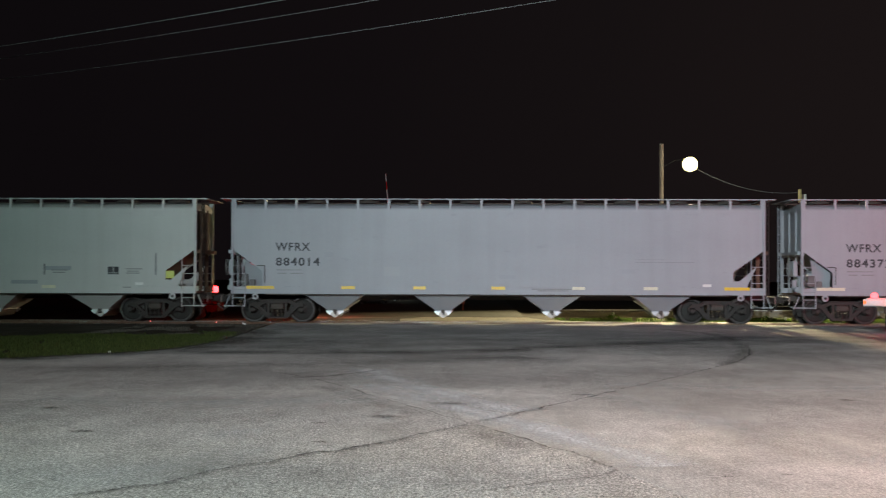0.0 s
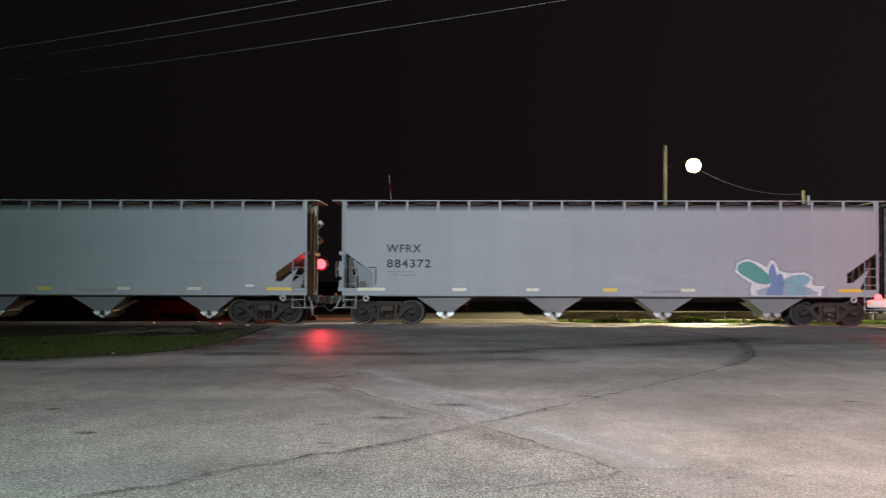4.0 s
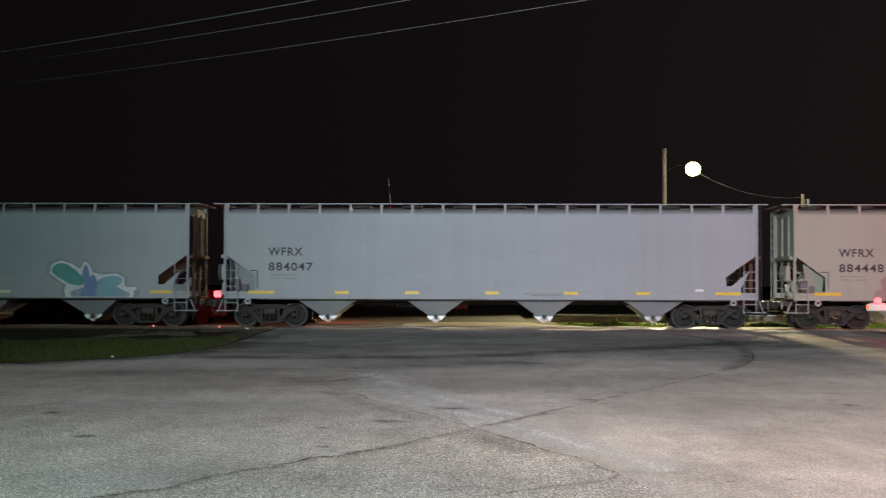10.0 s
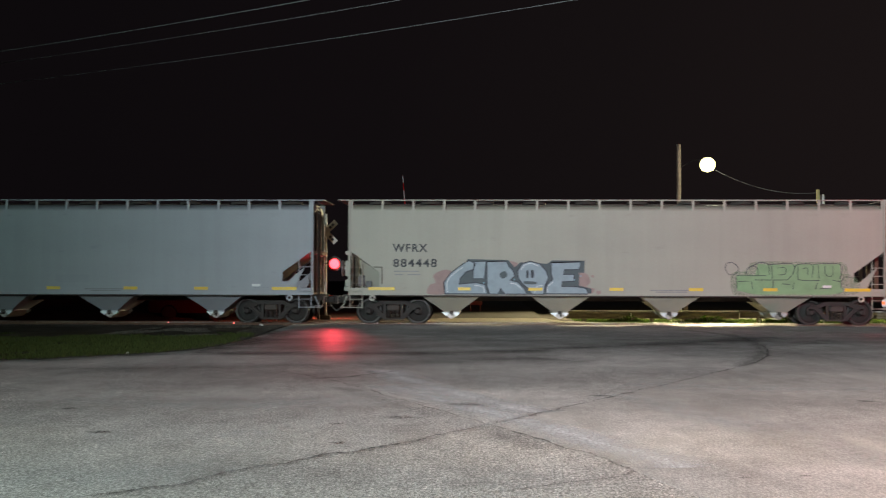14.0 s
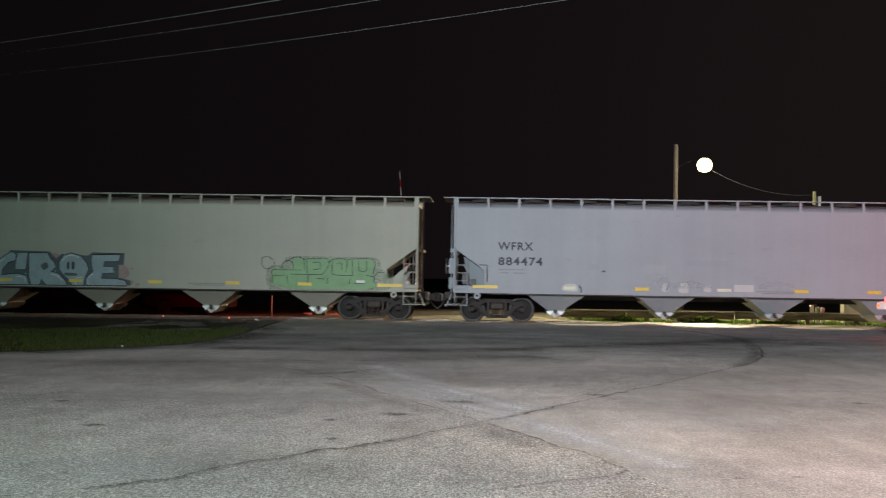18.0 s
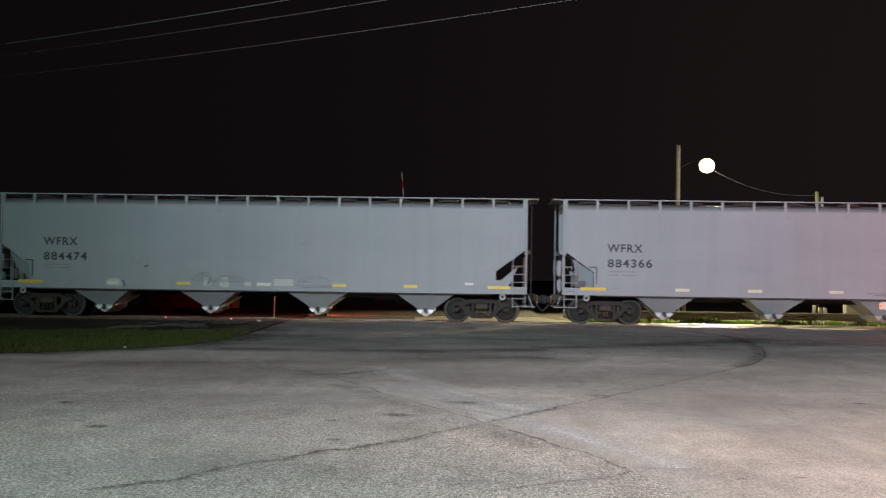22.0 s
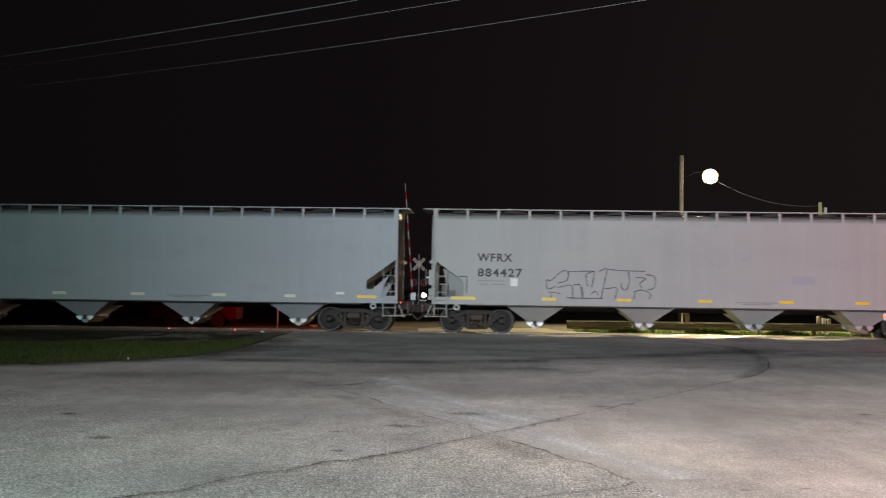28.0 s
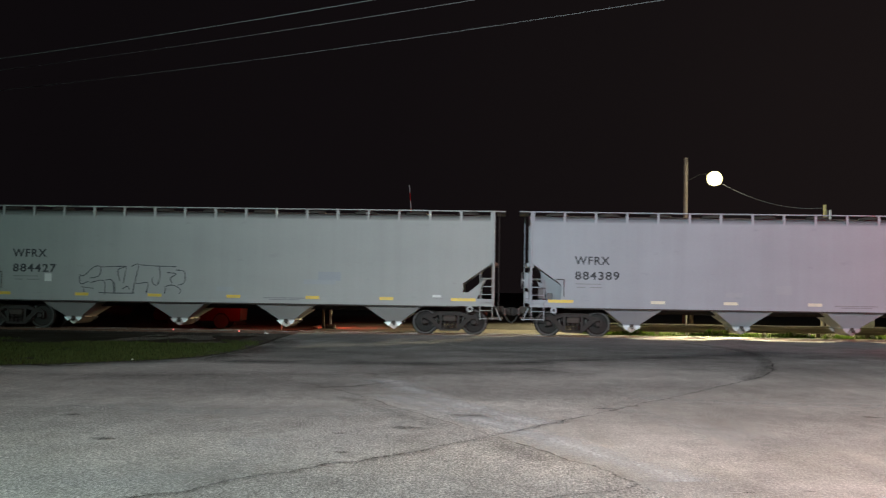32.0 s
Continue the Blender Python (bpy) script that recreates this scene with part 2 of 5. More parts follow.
WORN = stain("pale_worn_asphalt", (0.53, 0.525, 0.52), 0.55)
WEDGE = stain("scoured_asphalt", (0.66, 0.665, 0.68), 1.15)
SANDY = stain("sandy_dirt_on_asphalt", (0.115, 0.108, 0.09), 0.95, 9)
PIT = stain("pitted_asphalt", (0.07, 0.063, 0.057), 0.95, 22)
GRIME = stain("dark_soiled_asphalt", (0.13, 0.122, 0.114), 0.42)
# darker tone that paints in the weaker light farther out
DIM_STRETCH = stain("dim_light_asphalt", (0.155, 0.15, 0.144), 0.56, 9, (1, 0.5, 1), 0.44, 0.5)
SOFT_GRIME = stain("soiled_tyre_path", (0.14, 0.137, 0.13), 0.5, 14)
SEAM = stain("open_crack", (0.06, 0.052, 0.046), 0.95, 14, (1, 0.6, 1))
SKID = stain("rubber_marked_asphalt", (0.11, 0.108, 0.105), 0.8, 18, (0.6, 0.6, 1))
DIRT = ground_material("dark_earth", (0.025, 0.021, 0.017), (0.040, 0.034, 0.027), (0.058, 0.05, 0.04))
PATCHED = ground_material("patched_asphalt", (0.09, 0.086, 0.08), (0.13, 0.125, 0.117), (0.18, 0.172, 0.16), 0.8, 26, 0.8)
TURF = ground_material("turf_soil", (0.026, 0.021, 0.014), (0.042, 0.034, 0.023), (0.085, 0.074, 0.056), 0.6, 14)
GRAVEL = ground_material("gravel", (0.032, 0.027, 0.023), (0.052, 0.045, 0.039), (0.10, 0.09, 0.08), 3, 30)
PALE_GRAVEL = ground_material("pale_gravel", (0.04, 0.036, 0.03), (0.08, 0.072, 0.06), (0.15, 0.137, 0.115), 5, 30)
PANEL = ground_material("pale_concrete_panel", (0.36, 0.335, 0.28), (0.46, 0.43, 0.36), (0.54, 0.51, 0.44), 0.6, 18, 0.6)
# yellow of the street lamp's light put into the stub's paint
LAMPLIT_STUB = paint("lamplit_stub_paint", (0.80, 0.70, 0.30), 0.6, 0, (0.5, 0.42, 0.2), 0.4, 5)
CONCRETE = ground_material("pale_concrete", (0.16, 0.147, 0.118), (0.22, 0.205, 0.167), (0.28, 0.264, 0.22), 0.6, 18, 0.8)
WOOD = paint("weathered_timber", (0.20, 0.16, 0.12), 0.85, 0, (0.09, 0.075, 0.06), 0.6, 2, 24, (0.3, 3, 3))
GRASS = leaf_material("grass_blades", (0.020, 0.030, 0.007), (0.054, 0.066, 0.019))
BUSH = leaf_material("bush_leaves", (0.035, 0.075, 0.012), (0.10, 0.15, 0.03), 0.5)
RUBBER = paint("tyre_rubber", (0.03, 0.03, 0.03), 0.85)
GREY_WOOD = paint("greyed_timber", (0.30, 0.26, 0.19), 0.9, 0, (0.07, 0.06, 0.045), 0.7, 1.5, 24, (0.3, 3, 3))
BLACK_RUBBER = paint("near_black_rubber", (0.008, 0.007, 0.007), 0.9, 0, (0.01, 0.01, 0.01), 0.3)
CAR_RED = paint("dark_red_enamel", (0.030, 0.003, 0.003), 0.75, 0, (0.02, 0.003, 0.003), 0.4, 2)
CAR_RED.node_tree.nodes["Principled BSDF"].inputs["Specular IOR Level"].default_value = 0.06
BLACK = paint("black_enamel", (0.02, 0.02, 0.02), 0.5)
RED_SIGN = paint("red_sign_sheeting", (0.75, 0.018, 0.02), 0.42, 0.6, (0.5, 0.02, 0.02), 0.3, 3, 30, (1, 1, 1), 0)
SHEETING = paint("white_reflective_sheeting", (0.42, 0.38, 0.33), 0.45, 0.35, (0.15, 0.13, 0.11), 0.5, 6, 30, (1, 1, 1), 0)
RED_LENS = glow("lit_red_lens", (1.0, 0.012, 0.016), 28, (0.5, 0.02, 0.02))
RED_OFF = paint("unlit_red_lens", (0.35, 0.015, 0.02), 0.2)
LAMP_GLOW = glow("lamp_glass", (1.0, 0.90, 0.40), 3.2)
HEAD_GLOW = glow("headlamp_glass", (1.0, 0.95, 0.80), 30)
TAIL_GLOW = glow("brake_lamp_glass", (1.0, 0.03, 0.035), 13, (0.5, 0.02, 0.02))
PEBBLE = leaf_material("loose_chippings", (0.10, 0.09, 0.08), (0.54, 0.52, 0.49))
WIRE = paint("bare_cable", (0.25, 0.25, 0.25), 0.5, 0.3)


# ---- mesh helpers ----
def box(bm, x0, x1, y0, y1, z0, z1, bevel=0.0):
    v = [bm.verts.new(p) for p in ((x0, y0, z0), (x1, y0, z0), (x1, y1, z0), (x0, y1, z0), (x0, y0, z1), (x1, y0, z1), (x1, y1, z1), (x0, y1, z1))]
    fs = [bm.faces.new([v[i] for i in f]) for f in ((3, 2, 1, 0), (4, 5, 6, 7), (0, 1, 5, 4), (1, 2, 6, 5), (2, 3, 7, 6), (3, 0, 4, 7))]
    if bevel:
        bmesh.ops.bevel(bm, geom=list({e for f in fs for e in f.edges}), offset=bevel, segments=1, affect="EDGES")
    return bm


def boxes(*spans, bevel=0.0):
    bm = bmesh.new()
    for s in spans:
        box(bm, *s, bevel=bevel)
    return bm


def slab(outline, y0, y1):
    """A plate: an outline in x and z, thick from y0 to y1."""
    bm = bmesh.new()
    a = [bm.verts.new((x, y0, z)) for x, z in outline]
    b = [bm.verts.new((x, y1, z)) for x, z in outline]
    n = len(outline)
    bm.faces.new(a)
    bm.faces.new(b[::-1])
    for i in range(n):
        bm.faces.new((a[i], b[i], b[(i + 1) % n], a[(i + 1) % n]))
    bmesh.ops.recalc_face_normals(bm, faces=bm.faces)
    return bm


def sheet(outline, z0, z1):
    """A flat slab: an outline in x and y, thick from z0 to z1."""
    bm = bmesh.new()
    a = [bm.verts.new((x, y, z0)) for x, y in outline]
    b = [bm.verts.new((x, y, z1)) for x, y in outline]
    n = len(outline)
    bm.faces.new(a)
    bm.faces.new(b[::-1])
    for i in range(n):
        bm.faces.new((a[i], b[i], b[(i + 1) % n], a[(i + 1) % n]))
    bmesh.ops.recalc_face_normals(bm, faces=bm.faces)
    return bm


def rod(bm, a, b, r, r2=None, n=10):
    a, b = Vector(a), Vector(b)
    d = b - a
    m = Matrix.Translation((a + b) / 2) @ d.to_track_quat("Z", "Y").to_matrix().to_4x4()
    bmesh.ops.create_cone(bm, cap_ends=True, segments=n, radius1=r, radius2=r if r2 is None else r2, depth=d.length, matrix=m)
    return bm


def rods(r, *pairs, n=8):
    bm = bmesh.new()
    for a, b in pairs:
        rod(bm, a, b, r, n=n)
    return bm


def lathe(profile, axis="y", n=24):
    """A turned body: (radius, along) pairs round an axis."""
    bm = bmesh.new()
    rings = []
    for r, h in profile:
        ring = []
        for i in range(n):
            c, s = math.cos(2 * math.pi * i / n) * r, math.sin(2 * math.pi * i / n) * r
            ring.append(bm.verts.new((c, h, s) if axis == "y" else (c, s, h) if axis == "z" else (h, c, s)))
        rings.append(ring)
    for a, b in zip(rings, rings[1:]):
        for i in range(n):
            bm.faces.new((a[i], a[(i + 1) % n], b[(i + 1) % n], b[i]))
    for ring in (rings[0], rings[-1]):
        bm.faces.new(ring)
    bmesh.ops.recalc_face_normals(bm, faces=bm.faces)
    return bm


def mesh_of(name, bm, material, smooth=False):
    me = bpy.data.meshes.new(name)
    bm.to_mesh(me)
    bm.free()
    me.materials.append(material)
    if smooth:
        for p in me.polygons:
            p.use_smooth = True
    return me


def part(name, bm, material, parent, label="", smooth=False):
    ob = new(name, mesh_of(name, bm, material, smooth))
    ob.parent = parent
    return tagged(ob, label)


def thing(name, at, label, category, group="", kind="", turn=0):
    ob = new(name)
    ob.matrix_basis = pose(*at, 0, 0, turn)
    return tagged(ob, label, category, group, kind)


def solid(name, bm, material, label, category, kind="", group=""):
    return tagged(new(name, mesh_of(name, bm, material)), label, category, group, kind)


def smooth_loop(points, steps=5, closed=True):
    """A Catmull-Rom line through the points."""
    n, out = len(points), []
    for i in range(n if closed else n - 1):
        p = [Vector(points[(i + k) % n] if closed else points[min(max(i + k, 0), n - 1)]) for k in (-1, 0, 1, 2)]
        for j in range(steps):
            t = j / steps
            out.append(0.5 * (2 * p[1] + (p[2] - p[0]) * t + (2 * p[0] - 5 * p[1] + 4 * p[2] - p[3]) * t * t + (3 * p[1] - p[0] - 3 * p[2] + p[3]) * t ** 3))
    if not closed:
        out.append(Vector(points[-1]))
    return out


def ribbon(bm, points, width, put, jitter=0.0):
    """A strip of some width along a line in a plane; put() lifts (u, v) into space."""
    pts = [Vector(p) for p in points]
    last = None
    for i, p in enumerate(pts):
        d = (pts[min(i + 1, len(pts) - 1)] - pts[max(i - 1, 0)]).normalized()
        w = width * (1 + jitter * (random.random() - 0.5)) / 2
        q = Vector((-d.y, d.x)) * w
        now = (bm.verts.new(put(*(p + q))), bm.verts.new(put(*(p - q))))
        if last:
            bm.faces.new((last[0], last[1], now[1], now[0]))
        last = now


# ---- ground, road and track ----
TRACK_Y, RAIL_Z = 51.12, 0.03
VERGE = [(-60, 22.0), (-30, 23.6), (-16, 25.2), (-9.87, 26.9), (-8.96, 27.6), (-8.12, 28.8), (-7.27, 30.3), (-6.85, 31.5), (-6.67, 33.8), (-6.68, 36.6), (-6.83, 40.0), (-7.09, 43.6), (-7.3, 48.9)]

solid("ground", sheet([(-1500, -400), (1500, -400), (1500, 2500), (-1500, 2500)], -0.60, -0.16), DIRT, "dark bare earth reaching to the horizon", "ground", "structure")
solid("road", sheet([(-60, -60), (60, -60), (60, 50.12), (-7.3, 50.12)] + VERGE[::-1], -0.15, 0.0), ASPHALT, "worn grey asphalt with cracks and pale patches", "road", "structure")
solid("verge", sheet([(-60.0, 48.6), (-7.42, 48.6)] + [(x - 0.12, y + 0.05) for x, y in VERGE[::-1][1:]], -0.14, -0.006), TURF, "patchy green grass verge beside the asphalt", "verge", "structure")
solid("track_bed", boxes((-80, -7.44, 48.65, 54.1, -0.155, -0.09)), GRAVEL, "grey ballast under the railway track", "track bed", "structure")
crossing = solid("crossing_surface", boxes((-7.4, -2.2, 50.16, 50.31, -0.15, -0.004), (-7.4, -2.2, 50.49, 51.72, -0.15, 0.0), (-7.4, -2.2, 51.90, 52.52, -0.15, 0.0)), ASPHALT, "asphalt between and beside the rails", "crossing", "structure")
solid("crossing_surface", boxes((-2.18, 70, 49.75, 50.31, -0.15, 0.004), (-2.18, 70, 50.49, 51.72, -0.15, 0.006), (-2.18, 70, 51.90, 52.52, -0.15, 0.006)), PANEL, "pale concrete panels between and beside the rails", "crossing", "structure")
solid("far_pavement", sheet([(-3.0, 52.54), (70, 52.54), (70, 53.12), (4.2, 53.16), (2.6, 55.2), (2.0, 58.6), (-2.2, 58.6), (-3.2, 56)], -0.15, 0.004), PANEL, "pale concrete apron beyond the track", "pavement", "structure")
solid("far_pavement", sheet([(-7.4, 52.54), (-3.02, 52.54), (-3.22, 56), (-2.22, 58.6), (-8.0, 58.6), (-7.4, 56)], -0.15, 0.003), PATCHED, "dark patched asphalt beyond the track", "pavement", "structure")
solid("far_road", sheet([(1.98, 58.62), (2.0, 170), (-9.0, 170), (-8.02, 58.62)], -0.15, 0.0), OLD_ASPHALT, "dark old asphalt road leading away from the track", "road", "structure")


def rail_profile(y):
    return [(y - 0.075, -0.13), (y + 0.075, -0.13), (y + 0.075, -0.115), (y + 0.012, -0.09), (y + 0.012, -0.02), (y + 0.036, -0.01), (y + 0.036, RAIL_Z), (y - 0.036, RAIL_Z), (y - 0.036, -0.01), (y - 0.012, -0.02), (y - 0.012, -0.09), (y - 0.075, -0.115)]


track = thing("railway_track", (0, 0, 0), "steel railway track on timber ties in ballast", "railway track", kind="structure")
for side in (-0.7535, 0.7535):
    bm = bmesh.new()
    ends = [[bm.verts.new((x, y, z)) for y, z in rail_profile(TRACK_Y + side)] for x in (-120, 140)]
    n = len(ends[0])
    for i in range(n):
        bm.faces.new((ends[0][i], ends[0][(i + 1) % n], ends[1][(i + 1) % n], ends[1][i]))
    bm.faces.new(ends[0]), bm.faces.new(ends[1][::-1])
    bmesh.ops.recalc_face_normals(bm, faces=bm.faces)
    part("rail", bm, RUST, track, "rusty steel rail")
    part("rail_head", boxes((-120, 140, TRACK_Y + side - 0.030, TRACK_Y + side + 0.030, RAIL_Z + 0.001, RAIL_Z + 0.004)), POLISHED, track, "polished running surface")
tie_mesh = mesh_of("tie", boxes((-0.115, 0.115, -1.3, 1.3, -0.10, 0.10), bevel=0.015), WOOD)
for i in range(60):
    tie = new("tie", tie_mesh)
    tie.parent = track
    tie.matrix_basis = pose(-7.9 - 0.55 * i, TRACK_Y + random.uniform(-0.04, 0.04), -0.14, 0, 0, random.uniform(-1.5, 1.5))


def strip(name, pts, width, z, material, label, category, jitter=0.3, wander=0.0):
    """A stain or painted shade along a line on the asphalt, with its width laid out in UV."""
    line = smooth_loop(pts, 14, False)
    line = [p + Vector((noise.noise((p.x * 3, p.y * 3, 1)), noise.noise((p.x * 3, p.y * 3, 9)))) * wander for p in line]
    bm = bmesh.new()
    ribbon(bm, line, width, lambda u, v: (u, v, z), jitter)
    layer = bm.loops.layers.uv.new("across")
    for f in bm.faces:
        for lp, v in zip(f.loops, (0, 1, 1, 0)):
            lp[layer].uv = (0.5, v)
    return solid(name, bm, material, label, category, "structure")


LONG = [(-4.3, 8.7), (-3.6, 9.5), (-2.93, 10.14), (-2.54, 10.64), (-2.3, 11.18), (-2.14, 11.54), (-1.79, 12.09), (-1.47, 12.7), (-1.09, 13.19), (-0.57, 14.28), (-0.06, 15.31), (0.38, 16.33), (0.83, 17.34), (1.71, 19.35), (2.81, 21.88), (4.27, 25.32), (5.15, 27.56), (5.91, 30.37), (6.60, 34.6), (7.01, 41.09)]
CROSSING = [(-3.73, 23.93), (-3.0, 22.7), (-2.06, 20.64), (-1.41, 18.76), (-0.79, 17.21), (-0.06, 15.31), (0.33, 14.26), (0.64, 13.26), (0.91, 12.62), (1.07, 12.11), (1.18, 11.6)]
THIRD = [(-0.75, 9.3), (-0.2, 10.2), (0.46, 10.87), (0.71, 11.06), (1.0, 11.31), (1.18, 11.6)]
JOIN = 10


def along(line):
    return [(p.x, p.y) for p in smooth_loop(line, 6, False)]


def pavement_patches():
    """Two stretches of another mix, laid up to the cracks."""
    coarse = along(LONG[:JOIN + 1]) + along(CROSSING[5:])[1:] + [(1.18, 11.6), (2.6, 6.0), (2.6, -8.0), (-6.5, -8.0), (-6.5, 7.0)]
    solid("road_patch", sheet(coarse, -0.01, 0.0018), COARSE_ASPHALT, "coarse older asphalt with its stones worn bare", "road", "structure")
    smooth_ = along(LONG[JOIN:])[:-6] + [(24, 36), (40, 20), (40, -8), (2.62, -8.0), (2.62, 6.0), (1.2, 11.6)] + along(CROSSING[5:])[::-1][1:-1]
    solid("road_patch", sheet(smooth_, -0.01, 0.0022), SMOOTH_ASPHALT, "smoother paler asphalt beside the crack", "road", "structure")


pavement_patches()


def cracks():
    said = "dark ragged crack across the worn asphalt"
    strip("pavement_crack", LONG, 0.06, 0.012, SEAM, said, "crack", 1.3, 0.06)
    strip("pavement_crack", CROSSING[:6], 0.05, 0.012, SEAM, said, "crack", 1.4, 0.06)
    strip("pavement_crack", CROSSING[5:], 0.05, 0.012, SEAM, said, "crack", 1.4, 0.06)
    strip("pavement_crack", THIRD, 0.07, 0.012, SEAM, said, "crack", 1.4, 0.06)
    strip("pavement_crack", [(-2.97, 22.3), (-2.63, 22.5), (-2.37, 22.85), (-1.81, 24.1)], 0.16, 0.012, SEAM, said, "crack", 1.2, 0.08)
    soil = "broad dark soiled band in the asphalt"
    strip("soiled_band", LONG[2:JOIN + 3], 0.30, 0.0085, GRIME, soil, "stain", 0.4, 0.1)
    strip("soiled_band", [(x - 0.22, y - 0.1) for x, y in CROSSING[2:8]], 0.6, 0.008, GRIME, soil, "stain", 0.3, 0.1)
    strip("sandy_edge", [(x + 0.12, y - 0.08) for x, y in VERGE[2:12]], 1.9, 0.0065, SANDY, "sandy dirt washed over the edge of the asphalt", "road edge", 0.2, 0.0)
    # wide dark overlay imitating the light's fall-off before the track
    strip("soiled_band", [(-6.9, 37.0), (4, 37.4), (16, 38), (30, 38)], 25.0, 0.003, DIM_STRETCH, "broad stretch of asphalt before the track, painted darker for dim light", "stain", 0.0)
    pale = "pale worn streak in the asphalt"
    strip("worn_streak", [(x + 0.42, y + 0.3) for x, y in CROSSING[2:]], 0.9, 0.006, WEDGE, pale, "worn streak", 0.05, 0.0)
    strip("worn_streak", [(-2.0, 24.5), (-1.1, 21.0), (-0.35, 18.9), (0.28, 17.3), (0.55, 16.8)], 1.0, 0.0062, WEDGE, pale, "worn streak", 0.05, 0.0)
    strip("worn_streak", [(1.7, 19.5), (2.6, 16.0), (3.2, 13.6), (3.7, 11.8), (4.2, 10.4)], 0.9, 0.006, WORN, pale, "worn streak", 0.05, 0.0)
    strip("worn_streak", [(-5.8, 18.2), (-3.4, 17.6), (-1.2, 18.6)], 1.8, 0.0055, WORN, pale, "worn streak", 0.05, 0.0)
    strip("worn_streak", [(-3.4, 10.9), (-2.7, 11.6), (-2.4, 12.9), (-2.5, 14.6)], 0.8, 0.0055, WORN, pale, "worn streak", 0.05, 0.0)
    strip("worn_streak", [(2.0, 21.5), (4.6, 20.6), (7.6, 21.4)], 1.6, 0.0055, WORN, pale, "worn streak", 0.05, 0.0)


cracks()


def tyre_marks():
    said = "long dark tyre mark on the asphalt"
    strip("tyre_mark", [(-8, 29.6), (-4.57, 30.04), (-0.59, 30.67), (2.1, 33.13), (4.89, 35.83), (6.7, 37.99), (7.6, 40)], 2.2, 0.004, SKID, said, "tyre mark", 0.0, 0.0)
    strip("tyre_mark", [(-9.4, 24.2), (-6.2, 24.8), (-2.5, 26.4), (1.0, 28.6)], 3.4, 0.0045, SOFT_GRIME, said, "tyre mark", 0.0, 0.0)
    strip("tyre_mark", [(4.6, 26.2), (5.3, 28.48), (6.02, 31.48), (6.5, 34.5), (6.75, 36.9), (6.9, 39.0), (6.7, 42.5), (6.0, 45.5)], 0.5, 0.010, SOFT_GRIME, said, "tyre mark", 0.1, 0.02)


tyre_marks()


def pits():
    for x, y, r in ((-1.07, 16.02, 0.17), (-5.28, 16.86, 0.09), (-4.13, 14.26, 0.11), (-0.41, 17.76, 0.17), (-1.77, 15.27, 0.07), (-1.56, 13.49, 0.08), (1.85, 19.66, 0.09), (1.45, 19.2, 0.12), (2.02, 11.29, 0.05), (2.53, 11.41, 0.04), (4.9, 18.6, 0.08)):
        strip("pothole_stain", [(x - r, y - 0.3 * r), (x - 0.3 * r, y + 0.2 * r), (x + 0.4 * r, y), (x + r, y + 0.4 * r)], 2.6 * r, 0.0125, PIT, "small dark pit in the asphalt", "pit", 1.0, 0.05)


pits()


def blades(name, count, spread, inside, height, material, label, category):
    verts, faces = [], []
    while len(faces) < count:
        x, y = random.uniform(*spread[0]), random.uniform(*spread[1])
        z = inside(x, y)
        if z is None:
            continue
        h, a = height * random.uniform(0.4, 1.3), random.uniform(0, 6.28)
        w, lx, ly = 0.012 + 0.1 * h, random.uniform(-0.6, 0.6) * h, random.uniform(-0.6, 0.6) * h
        i = len(verts)
        verts += [(x - w * math.cos(a), y - w * math.sin(a), z), (x + w * math.cos(a), y + w * math.sin(a), z), (x + lx, y + ly, z + h)]
        faces.append((i, i + 1, i + 2))
    me = bpy.data.meshes.new(name)
    me.from_pydata(verts, [], faces)
    me.materials.append(material)
    return tagged(new(name, me), label, category, kind="stuff")


def verge_edge(y):
    for (x0, y0), (x1, y1) in zip(VERGE, VERGE[1:]):
        if y0 <= y <= y1:
            return x0 + (x1 - x0) * (y - y0) / (y1 - y0)
    return -7.4


def on_verge(x, y):
    edge = verge_edge(y) - 0.02 - 0.5 * abs(noise.noise((x * 0.8, y * 0.8, 3))) - 0.25 * random.random() ** 2
    thin = 0.7 * noise.noise((x * 0.35, y * 0.25, 5)) + 0.45 * noise.noise((x * 1.7, y * 1.2, 8)) - max(0, y - 36.5) * 0.16 - max(0, x + 8.6) * 0.12
    return -0.01 if x < edge and thin > random.uniform(-0.45, -0.05) else None


blades("grass", 70000, ((-20, -6.6), (23.2, 45)), on_verge, 0.07, GRASS, "short patchy green grass on the verge", "grass")


def stones(name, count, spread, inside, size, material, label):
    verts, faces = [], []
    n = 0
    while n < count:
        x, y = random.uniform(*spread[0]), random.uniform(*spread[1])
        z = inside(x, y)
        if z is None:
            continue
        n += 1
        s = size * random.uniform(0.4, 1.3)
        i = len(verts)
        verts += [(x + s * random.uniform(0.6, 1.2) * dx, y + s * random.uniform(0.6, 1.2) * dy, z + s * random.uniform(0.5, 0.9) * dz) for dx, dy, dz in ((1, 0, 0), (0, 1, 0), (-1, 0, 0), (0, -1, 0), (0.1, 0.1, 1))]
        faces += [(i, i + 1, i + 4), (i + 1, i + 2, i + 4), (i + 2, i + 3, i + 4), (i + 3, i, i + 4)]
    me = bpy.data.meshes.new(name)
    me.from_pydata(verts, [], faces)
    me.materials.append(material)
    return tagged(new(name, me), label, "gravel", kind="stuff")


def by_edge(x, y):
    return -0.006 if y < 48.6 and abs(x - verge_edge(y) + 0.35) < 0.5 * random.random() + 0.2 * (y > 38) and x < verge_edge(y) - 0.1 else None


